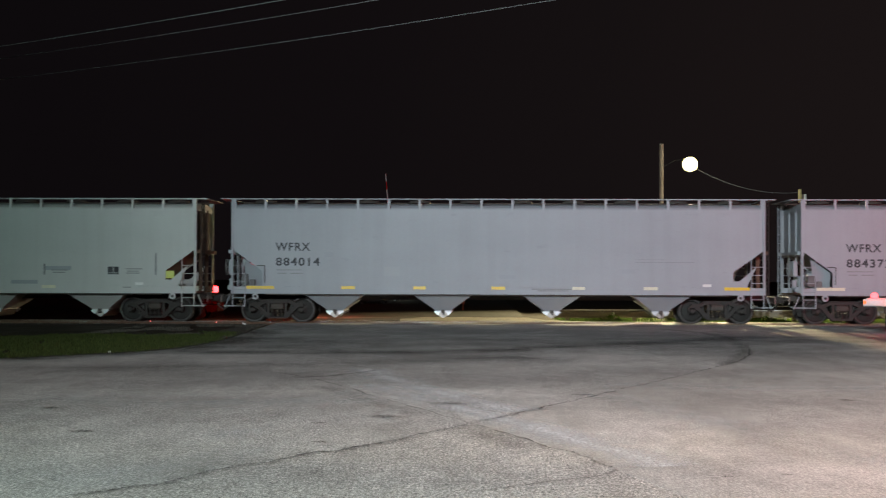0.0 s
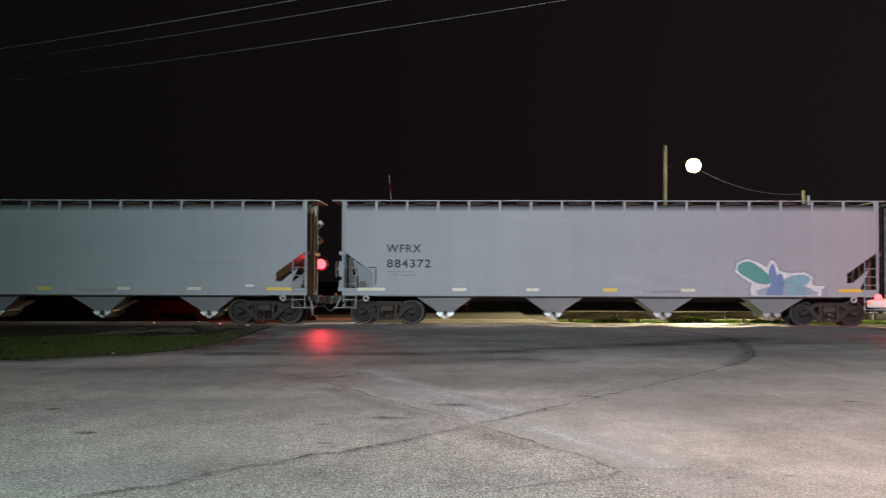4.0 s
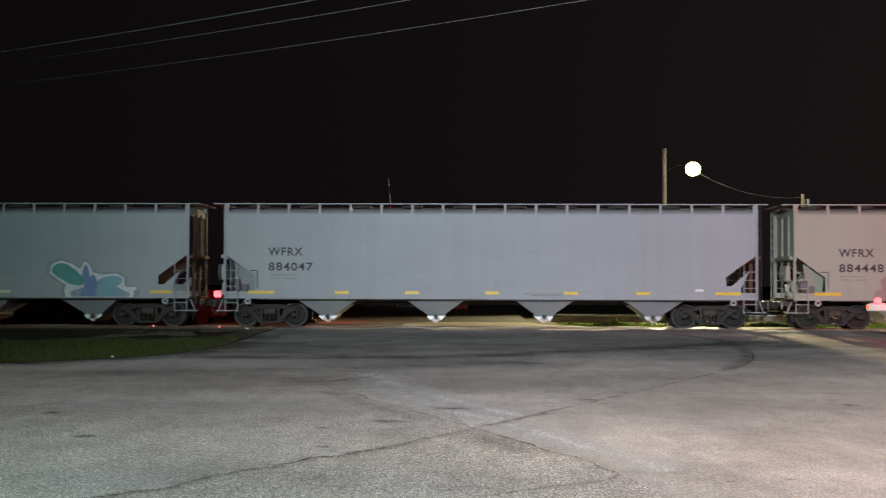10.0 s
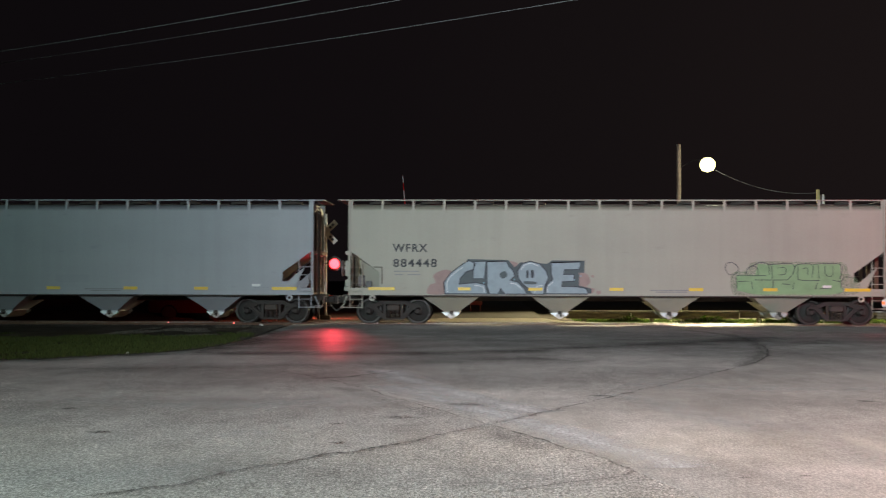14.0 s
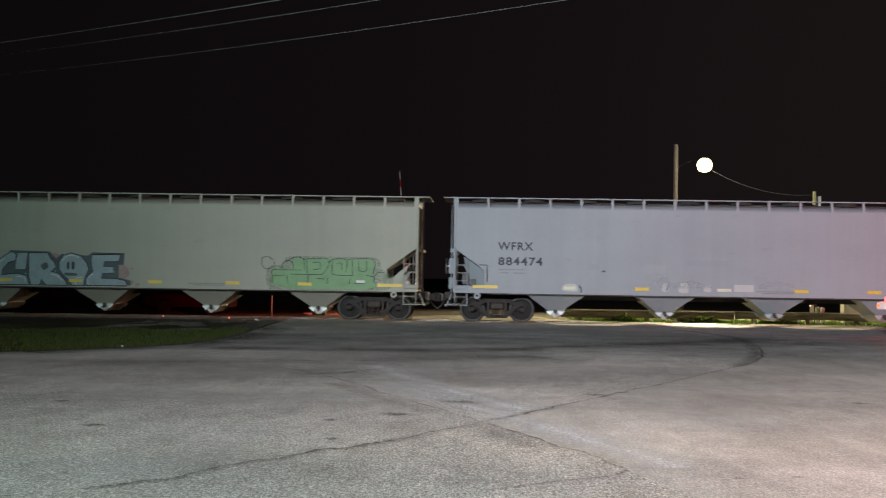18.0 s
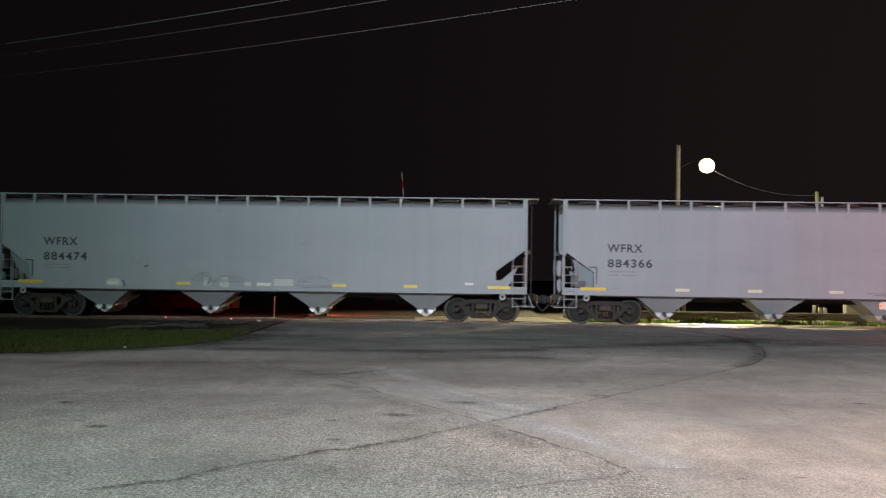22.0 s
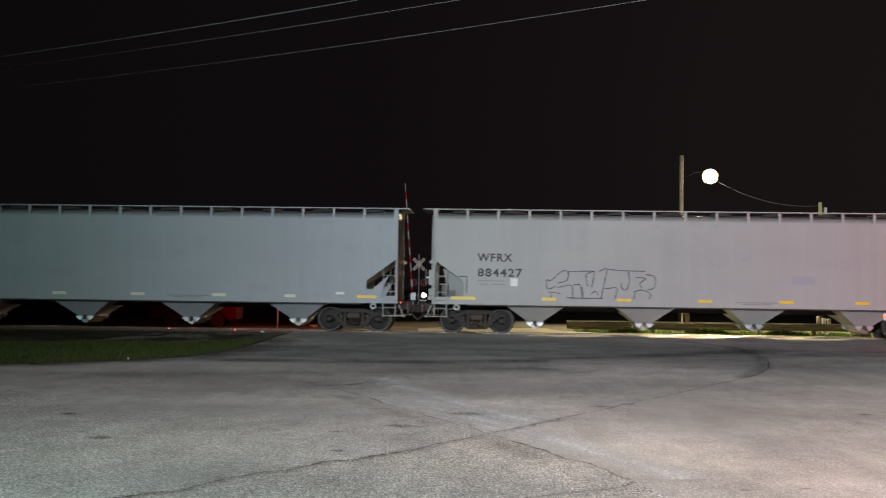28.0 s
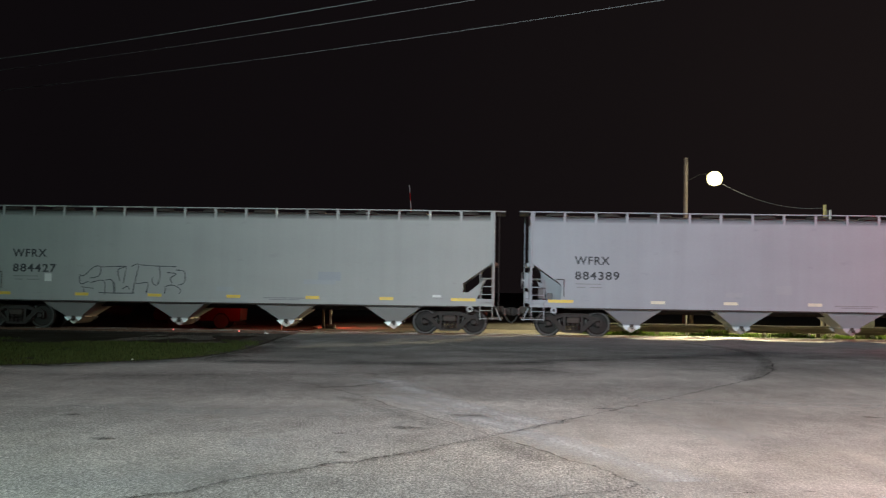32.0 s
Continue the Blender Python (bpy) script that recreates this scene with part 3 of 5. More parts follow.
stones("ballast", 6000, ((-22, -7.5), (46.5, 54.2)), lambda x, y: -0.09 if y > 48.7 else -0.006, 0.035, GRAVEL, "loose grey ballast stones along the track")
stones("gravel", 4000, ((-14, -6.6), (25, 48)), by_edge, 0.03, GRAVEL, "loose gravel along the asphalt edge")


def by_crossing(x, y):
    return -0.006 if noise.noise((x * 0.9, y * 0.35, 21)) > 0.05 and x < verge_edge(y) - 0.15 else None


stones("spilt_gravel", 3500, ((-11.5, -6.7), (38, 48.4)), by_crossing, 0.045, PALE_GRAVEL, "pale gravel spilt beside the crossing")


COARSE_EDGE = LONG[:JOIN + 1] + CROSSING[6:]


def on_coarse(x, y):
    """Only on the coarse mix, thinning out away from its worn patches."""
    for (x0, y0), (x1, y1) in zip(COARSE_EDGE, COARSE_EDGE[1:]):
        if x0 <= x < x1:
            if y > y0 + (y1 - y0) * (x - x0) / (x1 - x0) - 0.05:
                return None
            return 0.0018 if noise.noise((x * 1.3, y * 0.8, 7)) + random.uniform(-0.5, 0.5) > 0.15 else None
    return None


stones("loose_chippings", 3000, ((-4.2, 1.2), (8.6, 15.2)), on_coarse, 0.0068, PEBBLE, "fine pale chippings worn out of the asphalt")


def litter():
    bm = bmesh.new()
    bmesh.ops.create_grid(bm, x_segments=4, y_segments=4, size=0.03)
    for v in bm.verts:
        v.co.z += 0.04 + 0.02 * noise.noise((v.co.x * 30, v.co.y * 30, 3))
    ob = solid("litter", bm, WHITE, "crumpled white paper on the grass verge", "litter")
    ob.matrix_basis = pose(-7.95, 29.5, -0.005, 50, 10, 20)
    cup = solid("litter", lathe([(0.034, 0.0), (0.045, 0.12), (0.041, 0.12), (0.031, 0.01)], "x", 14), WHITE, "crushed white paper cup beside the track", "litter")
    cup.matrix_basis = pose(-8.3, 48.3, 0.035, 0, 20, 35)


litter()


# glowing balls on added posts, standing in for red glints at the track
def red_glints():
    for x, y, h in ((-11.48, 48.0, 0.10), (-9.16, 48.0, 0.08)):
        m = thing("marker_post", (x, y, -0.01), "short dark post added to hold a glowing red glint", "marker post", "marker posts")
        part("post", rods(0.018, ((0, 0, 0), (0, 0, h)), n=8), DARK, m)
        part("lamp", lathe_ball((0, 0, h + 0.02), 0.026), RED_GLINT, m, "glowing ball for a red reflected glint")


def lathe_ball(at, r):
    bm = bmesh.new()
    bmesh.ops.create_icosphere(bm, subdivisions=2, radius=r, matrix=Matrix.Translation(at))
    return bm


RED_GLINT = glow("red_glint_glow", (1.0, 0.16, 0.12), 3.0, (0.5, 0.02, 0.02))
red_glints()


# ---- covered hopper cars ----
HALF, SIDE = 9.65, 1.60
REACH = 20.40


def side_outline(brake_end):
    left = [(-9.50, 2.62), (-8.45, 1.86), (-8.45, 1.30)] if brake_end else [(-9.50, 2.62), (-8.45, 1.86), (-8.45, 1.54), (-8.65, 1.54), (-9.26, 2.06), (-8.90, 1.30)]
    right = [(8.90, 1.30), (9.26, 2.06), (8.65, 1.54), (8.45, 1.54), (8.45, 1.86), (9.50, 2.62)]
    return [(-9.50, 4.09)] + left + right + [(9.50, 4.09)]


def ladder(x0, x1, y, z0, z1, step, across="x"):
    bm = bmesh.new()
    at = (lambda u, z: (u, y, z)) if across == "x" else (lambda u, z: (y, u, z))
    for u in (x0, x1):
        rod(bm, at(u, z0), at(u, z1), 0.020, n=6)
    z = z0 + 0.04
    while z < z1:
        rod(bm, at(x0, z), at(x1, z), 0.013, n=6)
        z += step
    return bm


def cast(bm, y, pieces):
    """Plates on one plane, each given as its half thickness and its outline in x and z."""
    for half, outline in pieces:
        a = [bm.verts.new((u, y - half, v)) for u, v in outline]
        c = [bm.verts.new((u, y + half, v)) for u, v in outline]
        n = len(outline)
        bm.faces.new(a), bm.faces.new(c[::-1])
        for i in range(n):
            bm.faces.new((a[i], c[i], c[(i + 1) % n], a[(i + 1) % n]))


def side_frame(y):
    """Cast truck frame: an arched top chord, two diagonals down to the spring seat, columns, and jaws over the bearings; the ribs stand proud."""
    bm = bmesh.new()
    cast(bm, y, [(0.060, [(-1.02, 0.60), (-0.90, 0.70), (-0.70, 0.70), (-0.44, 0.82), (0.44, 0.82), (0.70, 0.70), (0.90, 0.70), (1.02, 0.60), (0.80, 0.57), (0.62, 0.60), (0.40, 0.70), (-0.40, 0.70), (-0.62, 0.60), (-0.80, 0.57)])])
    for s in (-1, 1):
        cast(bm, y, [
            (0.058, [(s * 0.78, 0.60), (s * 0.64, 0.62), (s * 0.24, 0.24), (s * 0.34, 0.15), (s * 0.50, 0.25)]),
            (0.062, [(s * 0.36, 0.25), (s * 0.36, 0.72), (s * 0.27, 0.72), (s * 0.27, 0.25)]),
            (0.064, [(s * 1.03, 0.36), (s * 1.05, 0.61), (s * 0.98, 0.63), (s * 0.97, 0.36)]),
            (0.064, [(s * 0.81, 0.40), (s * 0.80, 0.60), (s * 0.745, 0.60), (s * 0.755, 0.42)]),
            # raised ribs along the edges
            (0.105, [(s * 0.80, 0.585), (s * 0.765, 0.62), (s * 0.355, 0.205), (s * 0.375, 0.165)]),
            (0.105, [(s * 1.02, 0.615), (s * 0.90, 0.715), (s * 0.70, 0.715), (s * 0.44, 0.835), (s * 0.44, 0.795), (s * 0.69, 0.675), (s * 0.88, 0.675), (s * 0.98, 0.60)]),
        ])
    cast(bm, y, [(0.10, [(-0.37, 0.14), (-0.37, 0.205), (0.37, 0.205), (0.37, 0.14)]), (0.103, [(-0.435, 0.797), (-0.435, 0.833), (0.435, 0.833), (0.435, 0.797)])])
    bmesh.ops.recalc_face_normals(bm, faces=bm.faces)
    return bm


def bogie(parent, x):
    b = new("bogie")
    b.parent, b.matrix_basis = parent, pose(x, 0, 0)
    for s in (-1, 1):
        y = s * 1.0
        part("side_frame", side_frame(y), GRIMY, b, "cast steel side frame")
        for dx in (-0.16, 0.0, 0.16):
            sp = bmesh.new()
            for k in range(5):
                rod(sp, (dx, y + s * 0.03, 0.22 + 0.05 * k), (dx, y + s * 0.03, 0.25 + 0.05 * k), 0.062, n=10)
            part("spring", sp, GRIMY, b)
        for dx in (-0.889, 0.889):
            part("bearing_cap", lathe_at(dx, y, s), GRIMY, b, "greasy round bearing cap")
    part("bolster", boxes((-0.24, 0.24, -1.14, 1.14, 0.47, 0.69), bevel=0.04), DARK, b)
    part("brake_rigging", rods(0.02, ((-0.62, -0.93, 0.30), (0.62, -0.93, 0.34)), ((-0.62, -0.93, 0.30), (-0.55, -0.80, 0.55)), ((0.62, -0.93, 0.34), (0.55, -0.80, 0.55))), DARK, b)
    part("brake_beam", rods(0.035, ((-0.42, -0.75, 0.36), (-0.42, 0.75, 0.36)), ((0.42, -0.75, 0.36), (0.42, 0.75, 0.36)), ((-0.42, -0.7, 0.36), (-0.38, 0, 0.5))), DARK, b)
    for dx in (-0.889, 0.889):
        w = wheelset()
        w.parent, w.matrix_basis = b, pose(dx, 0, 0.457)
    return b


def lathe_at(dx, y, s):
    bm = lathe([(0.02, 0.13), (0.075, 0.13), (0.10, 0.09), (0.105, -0.06)], "y", 14)
    bmesh.ops.transform(bm, matrix=Matrix.Translation((dx, y, 0.457)) @ Matrix.Diagonal((1, s, 1, 1)), verts=bm.verts)
    bmesh.ops.recalc_face_normals(bm, faces=bm.faces)
    return bm


WHEEL_MESH = []


def wheelset():
    """Two cast wheels on an axle; the plates have holes and a worn tread."""
    if not WHEEL_MESH:
        bm = bmesh.new()
        for s in (-1, 1):
            w = lathe([(0.09, 0.86), (0.13, 0.86), (0.15, 0.80), (0.34, 0.775), (0.385, 0.815), (0.437, 0.815), (0.455, 0.806), (0.462, 0.72), (0.485, 0.715), (0.485, 0.69), (0.40, 0.69), (0.34, 0.73), (0.15, 0.70), (0.09, 0.70)], "y", 32)
            bmesh.ops.transform(w, matrix=Matrix.Diagonal((1, s, 1, 1)), verts=w.verts)
            me = bpy.data.meshes.new("tmp")
            w.to_mesh(me)
            w.free()
            bm.from_mesh(me)
            bpy.data.meshes.remove(me)
        rod(bm, (0, -0.98, 0), (0, 0.98, 0), 0.085, n=12)
        bmesh.ops.recalc_face_normals(bm, faces=bm.faces)
        me = mesh_of("wheelset", bm, WHEEL_STEEL)
        me.materials.append(RIM_STEEL)
        for f in me.polygons:
            r = math.hypot(f.center.x, f.center.z)
            f.material_index = 1 if r > 0.40 and abs(f.center.y) > 0.76 else 0
        WHEEL_MESH.append(me)
    return new("wheelset", WHEEL_MESH[0])


def bay(parent, x):
    """One discharge hopper below the sill, with its outlet gate."""
    bm = bmesh.new()
    top = [bm.verts.new(p) for p in ((x - 1.08, -1.52, 1.03), (x + 1.08, -1.52, 1.03), (x + 1.08, 1.52, 1.03), (x - 1.08, 1.52, 1.03))]
    low = [bm.verts.new(p) for p in ((x - 0.24, -0.92, 0.42), (x + 0.24, -0.92, 0.42), (x + 0.24, 0.92, 0.42), (x - 0.24, 0.92, 0.42))]
    for i in range(4):
        bm.faces.new((top[i], top[(i + 1) % 4], low[(i + 1) % 4], low[i]))
    bm.faces.new(low)
    bm.faces.new(top[::-1])
    bmesh.ops.recalc_face_normals(bm, faces=bm.faces)
    h = part("hopper_bay", bm, PAINTS[0], parent, "sloping discharge hopper")
    g = slab([(x - 0.20, 0.415), (x + 0.20, 0.415), (x + 0.12, 0.24), (x, 0.17), (x - 0.12, 0.24)], -0.99, 0.99)
    part("outlet_gate", g, STEEL, h, "blue-grey metal outlet gate")
    for s in (-1, 1):
        # bright plates that put the floodlight on the hopper's lower corners
        part("gate_bracket", slab([(x + s * 0.34, 0.414), (x + s * 0.08, 0.414), (x + s * 0.19, 0.27)], -1.04, -1.0), GALV, h, "bright metal triangle for the hopper's lit lower corner")
        part("gate_bracket", slab([(x + s * 0.34, 0.414), (x + s * 0.08, 0.414), (x + s * 0.19, 0.27)], 1.0, 1.04), GALV, h)
    part("gate_latch", boxes((x - 0.07, x + 0.07, -1.06, -1.042, 0.36, 0.47)), DARK, h)
    part("gate_shaft", rods(0.03, ((x + 0.02, -1.32, 0.33), (x + 0.02, 1.32, 0.33))), DARK, h)
    part("flange", boxes((x - 0.30, x + 0.30, -0.97, 0.97, 0.415, 0.45)), PAINTS[0], h)


PAINTS = [CAR_BLUE]


def hopper_car():
    car = thing("hopper_car", (0, 0, 0), "grey covered hopper car rolling on the railway track", "hopper car", "cars of the freight train")
    P = PAINTS[0]
    for s in (-1, 1):
        part("side_sheet", slab(side_outline(s < 0), s * SIDE, s * (SIDE - 0.02)), P, car, "weathered grey steel side")
        part("side_sill", boxes((-9.53, 9.53, s * (SIDE - 0.019) - 0.021, s * (SIDE - 0.019) + 0.021, 1.04, 1.297)), P, car)
        part("sill_flange", boxes((-8.3, 8.3, s * SIDE - 0.09, s * SIDE + 0.05, 1.0, 1.037)), DARK, car, "dark flange")
        part("weld_seam", boxes((-9.4, 9.4, s * (SIDE + 0.004) - 0.004, s * (SIDE + 0.004) + 0.004, 3.68, 3.692)), P, car)
        part("top_chord", boxes((-9.49, 9.49, s * SIDE - 0.012, s * SIDE + 0.012, 4.04, 4.075)), P, car)
        # far walkway is toned dark so its floodlit edge does not show
        part("running_board", boxes((-9.95, 9.95, s * 1.42 - 0.16, s * 1.42 + 0.16, 4.445, 4.48)), P if s < 0 else DARK, car, "grey roof walkway" if s < 0 else "far roof walkway, darkened to hide its lit edge")
        for i in range(18):
            x = -9.45 + 18.9 * i / 17
            part("walkway_post", boxes((x - 0.045, x + 0.045, s * 1.56 - 0.03, s * 1.56 + 0.03, 4.06, 4.44)), P, car)
        for e in (-1, 1):
            part("corner_post", boxes((e * 9.53 - 0.04, e * 9.53 + 0.04, s * SIDE - 0.05, s * SIDE + 0.05, 1.04, 4.44), bevel=0.01), P, car)
            part("side_ladder", ladder(e * 9.50, e * 9.06, s * (SIDE + 0.06), 0.56, 2.34, 0.29), P, car)
            part("lift_ring", ring(e * 8.70, s * (SIDE - 0.02), 0.99), P, car)
            part("corner_step", rods(0.02, ((e * 9.62, s * 1.55, 1.0), (e * 9.80, s * 1.5, 0.55)), ((e * 9.4, s * 1.55, 0.6), (e * 9.85, s * 1.55, 0.6)), ((e * 9.85, s * 1.55, 0.6), (e * 9.85, s * 1.2, 0.62))), P, car)
    # roof, hatches
    bm = bmesh.new()
    prof = [(-1.575, 4.05), (-1.52, 4.15), (-1.40, 4.23), (-1.10, 4.3), (-0.45, 4.34), (0.45, 4.34), (1.10, 4.3), (1.40, 4.23), (1.52, 4.15), (1.575, 4.05)]
    rows = [[bm.verts.new((x, y, z)) for y, z in prof] for x in (-9.52, 9.52)]
    for i in range(len(prof) - 1):
        bm.faces.new((rows[0][i], rows[0][i + 1], rows[1][i + 1], rows[1][i]))
    bm.faces.new(rows[0]), bm.faces.new(rows[1])
    bmesh.ops.recalc_face_normals(bm, faces=bm.faces)
    part("roof", bm, P, car)
    for i in range(10):
        x = -8.55 + 1.9 * i
        part("roof_hatch", lathe_flat(x, 0, 4.34, 0.42), DARK, car, "round roof hatch lid")
    # ends
    part("hopper_floor", boxes((-8.4, 8.4, -1.56, 1.56, 1.05, 1.12)), DARK, car)
    part("centre_sill", boxes((-9.9, 9.9, -0.30, 0.30, 0.82, 1.045)), DARK, car)
    for e in (-1, 1):
        # right ends take darker, browner materials that paint in their shaded side
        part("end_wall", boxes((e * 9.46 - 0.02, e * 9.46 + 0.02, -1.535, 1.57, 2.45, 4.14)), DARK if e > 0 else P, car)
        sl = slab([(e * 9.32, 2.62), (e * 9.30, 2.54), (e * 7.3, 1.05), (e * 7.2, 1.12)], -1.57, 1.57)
        part("slope_sheet", sl, DARK if e > 0 else SHADE_GREY, car, "slope sheet toned darker for shade")
        part("end_platform", boxes((e * 9.0, e * 9.58, -1.5, 1.5, 1.06, 1.11)), RUST, car, "rusty crossover platform")
        part("roof_walkway", boxes((e * 9.60, e * 9.95, -1.24, 1.24, 4.44, 4.475)), SHADE_GREY, car)
        for y in (-0.55, 0.55):
            part("end_strut", boxes((e * 9.51 - (0.06 if e > 0 else 0.024), e * 9.51 + (0.06 if e > 0 else 0.024), y - 0.06, y + 0.06, 1.115, 4.14)), RUST if e > 0 else P, car, "brown end strut, tinted for the shaded end" if e > 0 else "")
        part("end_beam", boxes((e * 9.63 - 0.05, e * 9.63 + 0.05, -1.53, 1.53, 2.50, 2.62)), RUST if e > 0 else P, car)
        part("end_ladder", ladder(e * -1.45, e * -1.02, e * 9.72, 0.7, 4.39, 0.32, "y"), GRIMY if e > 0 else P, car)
        c = bmesh.new()
        box(c, min(e * 9.8, e * 10.16), max(e * 9.8, e * 10.16), -0.11, 0.11, 0.74, 0.98, 0.03)
        box(c, min(e * 10.06, e * 10.22), max(e * 10.06, e * 10.22), -0.20 if e < 0 else -0.04, 0.04 if e < 0 else 0.20, 0.70, 1.02, 0.04)
        part("coupler", c, GRIMY, car, "grimy knuckle coupler")
        part("uncoupling_lever", rods(0.018, ((e * 9.95, -1.45, 0.98), (e * 9.95, -0.1, 0.98)), ((e * 9.95, -1.45, 0.98), (e * 9.95, -1.45, 0.72))), STEEL, car)
        part("air_hose", rods(0.03, ((e * 9.9, 0.35, 0.8), (e * 10.05, 0.38, 0.55)), ((e * 10.05, 0.38, 0.55), (e * 10.2, 0.36, 0.42))), RUBBER, car)
    # brake gear at one end
    part("brake_wheel", wheel_ring(-9.84, -0.90, 2.0), GALV, car, "steel hand-brake wheel")
    part("brake_housing", boxes((-9.74, -9.58, -1.15, -0.62, 1.72, 2.28), bevel=0.03), P, car)
    part("end_valve", boxes((-9.74, -9.585, -1.40, -1.14, 1.18, 1.36), (-9.74, -9.585, -1.05, -0.80, 1.25, 1.60), bevel=0.03), P, car)
    part("brake_cylinder", rods(0.17, ((-9.0, -0.9, 1.45), (-8.45, -0.9, 1.45)), n=14), P, car)
    part("air_reservoir", rods(0.21, ((-9.1, -0.35, 1.72), (-8.3, -0.35, 1.72)), n=14), P, car)
    part("brake_valve", boxes((-9.25, -9.0, -1.3, -1.05, 1.35, 1.75), (-8.95, -8.75, -1.35, -1.2, 1.3, 1.55), bevel=0.02), SHADE_GREY, car)
    gp = slab([(-9.20, 2.34), (-8.44, 1.84), (-8.44, 1.31), (-9.0, 1.31)], -1.47, -1.45)
    for v in gp.verts:
        v.co.y += (2.34 - v.co.z) * 0.35
    part("gusset_plate", gp, P, car)
    part("grab_iron", rods(0.014, ((-8.35, -1.66, 1.45), (-8.35, -1.66, 2.05)), ((-8.35, -1.66, 2.05), (-8.62, -1.66, 2.05)), ((-8.35, -1.66, 1.45), (-8.35, -1.60, 1.45)), ((-8.62, -1.66, 2.05), (-8.62, -1.60, 2.05))), DARK, car)
    for x in (-5.87, -1.94, 1.99, 5.92):
        bay(car, x)
    for x in (-7.98, 7.95):
        bogie(car, x)
    return car


def ring(x, y, z):
    bm = bmesh.new()
    n = 16
    loops = []
    for r in (0.05, 0.115):
        for dy in (-0.025, 0.025):
            loops.append([bm.verts.new((x + r * math.cos(6.2832 * i / n), y + dy, z - 0.05 + r * math.sin(6.2832 * i / n))) for i in range(n)])
    for a, b in ((0, 1), (1, 3), (3, 2), (2, 0)):
        for i in range(n):
            bm.faces.new((loops[a][i], loops[a][(i + 1) % n], loops[b][(i + 1) % n], loops[b][i]))
    bmesh.ops.recalc_face_normals(bm, faces=bm.faces)
    return bm


def wheel_ring(x, y, z):
    bm = bmesh.new()
    n = 18
    pts = [(x, y + 0.28 * math.cos(6.2832 * i / n), z + 0.28 * math.sin(6.2832 * i / n)) for i in range(n)]
    for i in range(n):
        rod(bm, pts[i], pts[(i + 1) % n], 0.018, n=6)
    for i in range(0, n, 6):
        rod(bm, (x, y, z), pts[i], 0.014, n=6)
    rod(bm, (x, y, z), (x + 0.25, y, z), 0.025, n=6)
    return bm


def lathe_flat(x, y, z, r):
    bm = lathe([(r, 0), (r, 0.06), (r * 0.9, 0.13), (r * 0.3, 0.16)], "z", 16)
    bmesh.ops.transform(bm, matrix=Matrix.Translation((x, y, z)), verts=bm.verts)
    return bm


def lettering(text, size, x, z, material, parent, name="lettering", y=-SIDE - 0.008, label="", wide=1.0):
    """Painted letters standing on a side, from their lower left corner."""
    data = bpy.data.curves.new("letters", "FONT")
    data.body, data.size, data.space_character = text.replace("9", "6"), size, 1.16
    data.offset = 0.008
    tmp = bpy.data.objects.new("letters", data)
    scene.collection.objects.link(tmp)
    bpy.context.view_layer.update()
    me = bpy.data.meshes.new_from_object(tmp.evaluated_get(bpy.context.evaluated_depsgraph_get()))
    bpy.data.objects.remove(tmp)
    if text[-1] == "9":
        # the last figure is the same glyph turned upside down
        wide_x = max(v.co.x for v in me.vertices)
        last = [v for v in me.vertices if v.co.x > wide_x - 0.53 * size]
        mx, my = (max(v.co.x for v in last) + min(v.co.x for v in last)) / 2, (max(v.co.y for v in last) + min(v.co.y for v in last)) / 2
        for v in last:
            v.co.x, v.co.y = 2 * mx - v.co.x, 2 * my - v.co.y
    me.transform(Matrix.Translation((x, y, z)) @ Matrix.Rotation(radians(90), 4, "X") @ Matrix.Diagonal((wide, 1, 1, 1)))
    me.materials.clear()
    me.materials.append(material)
    ob = new(name, me)
    ob.parent = parent
    return tagged(ob, label)


def strips(car, xs, zs=1.41):
    for x, w, m in xs:
        u = 0.99 * (x - HALF)
        part("reflector_strip", boxes((u - w / 2, u + w / 2, -SIDE - 0.026, -SIDE - 0.022, 1.215, 1.325)), m, car, "yellow reflective strip" if m is YELLOW else "faded reflective strip")


def fine_print(car, x, z, rows):
    """Small stencilled lines too small to read, as plain bars."""
    for dx, dz, w in rows:
        part("stencil_bar", boxes((x + dx, x + dx + w, -SIDE - 0.005, -SIDE - 0.001, z + dz, z + dz + 0.035)), FAINT, car)


prototypes = {}
for key, m in (("blue", CAR_BLUE), ("cream", CAR_CREAM), ("warm", CAR_WARM), ("white", CAR_WHITE)):
    PAINTS[0] = m
    prototypes[key] = hopper_car()

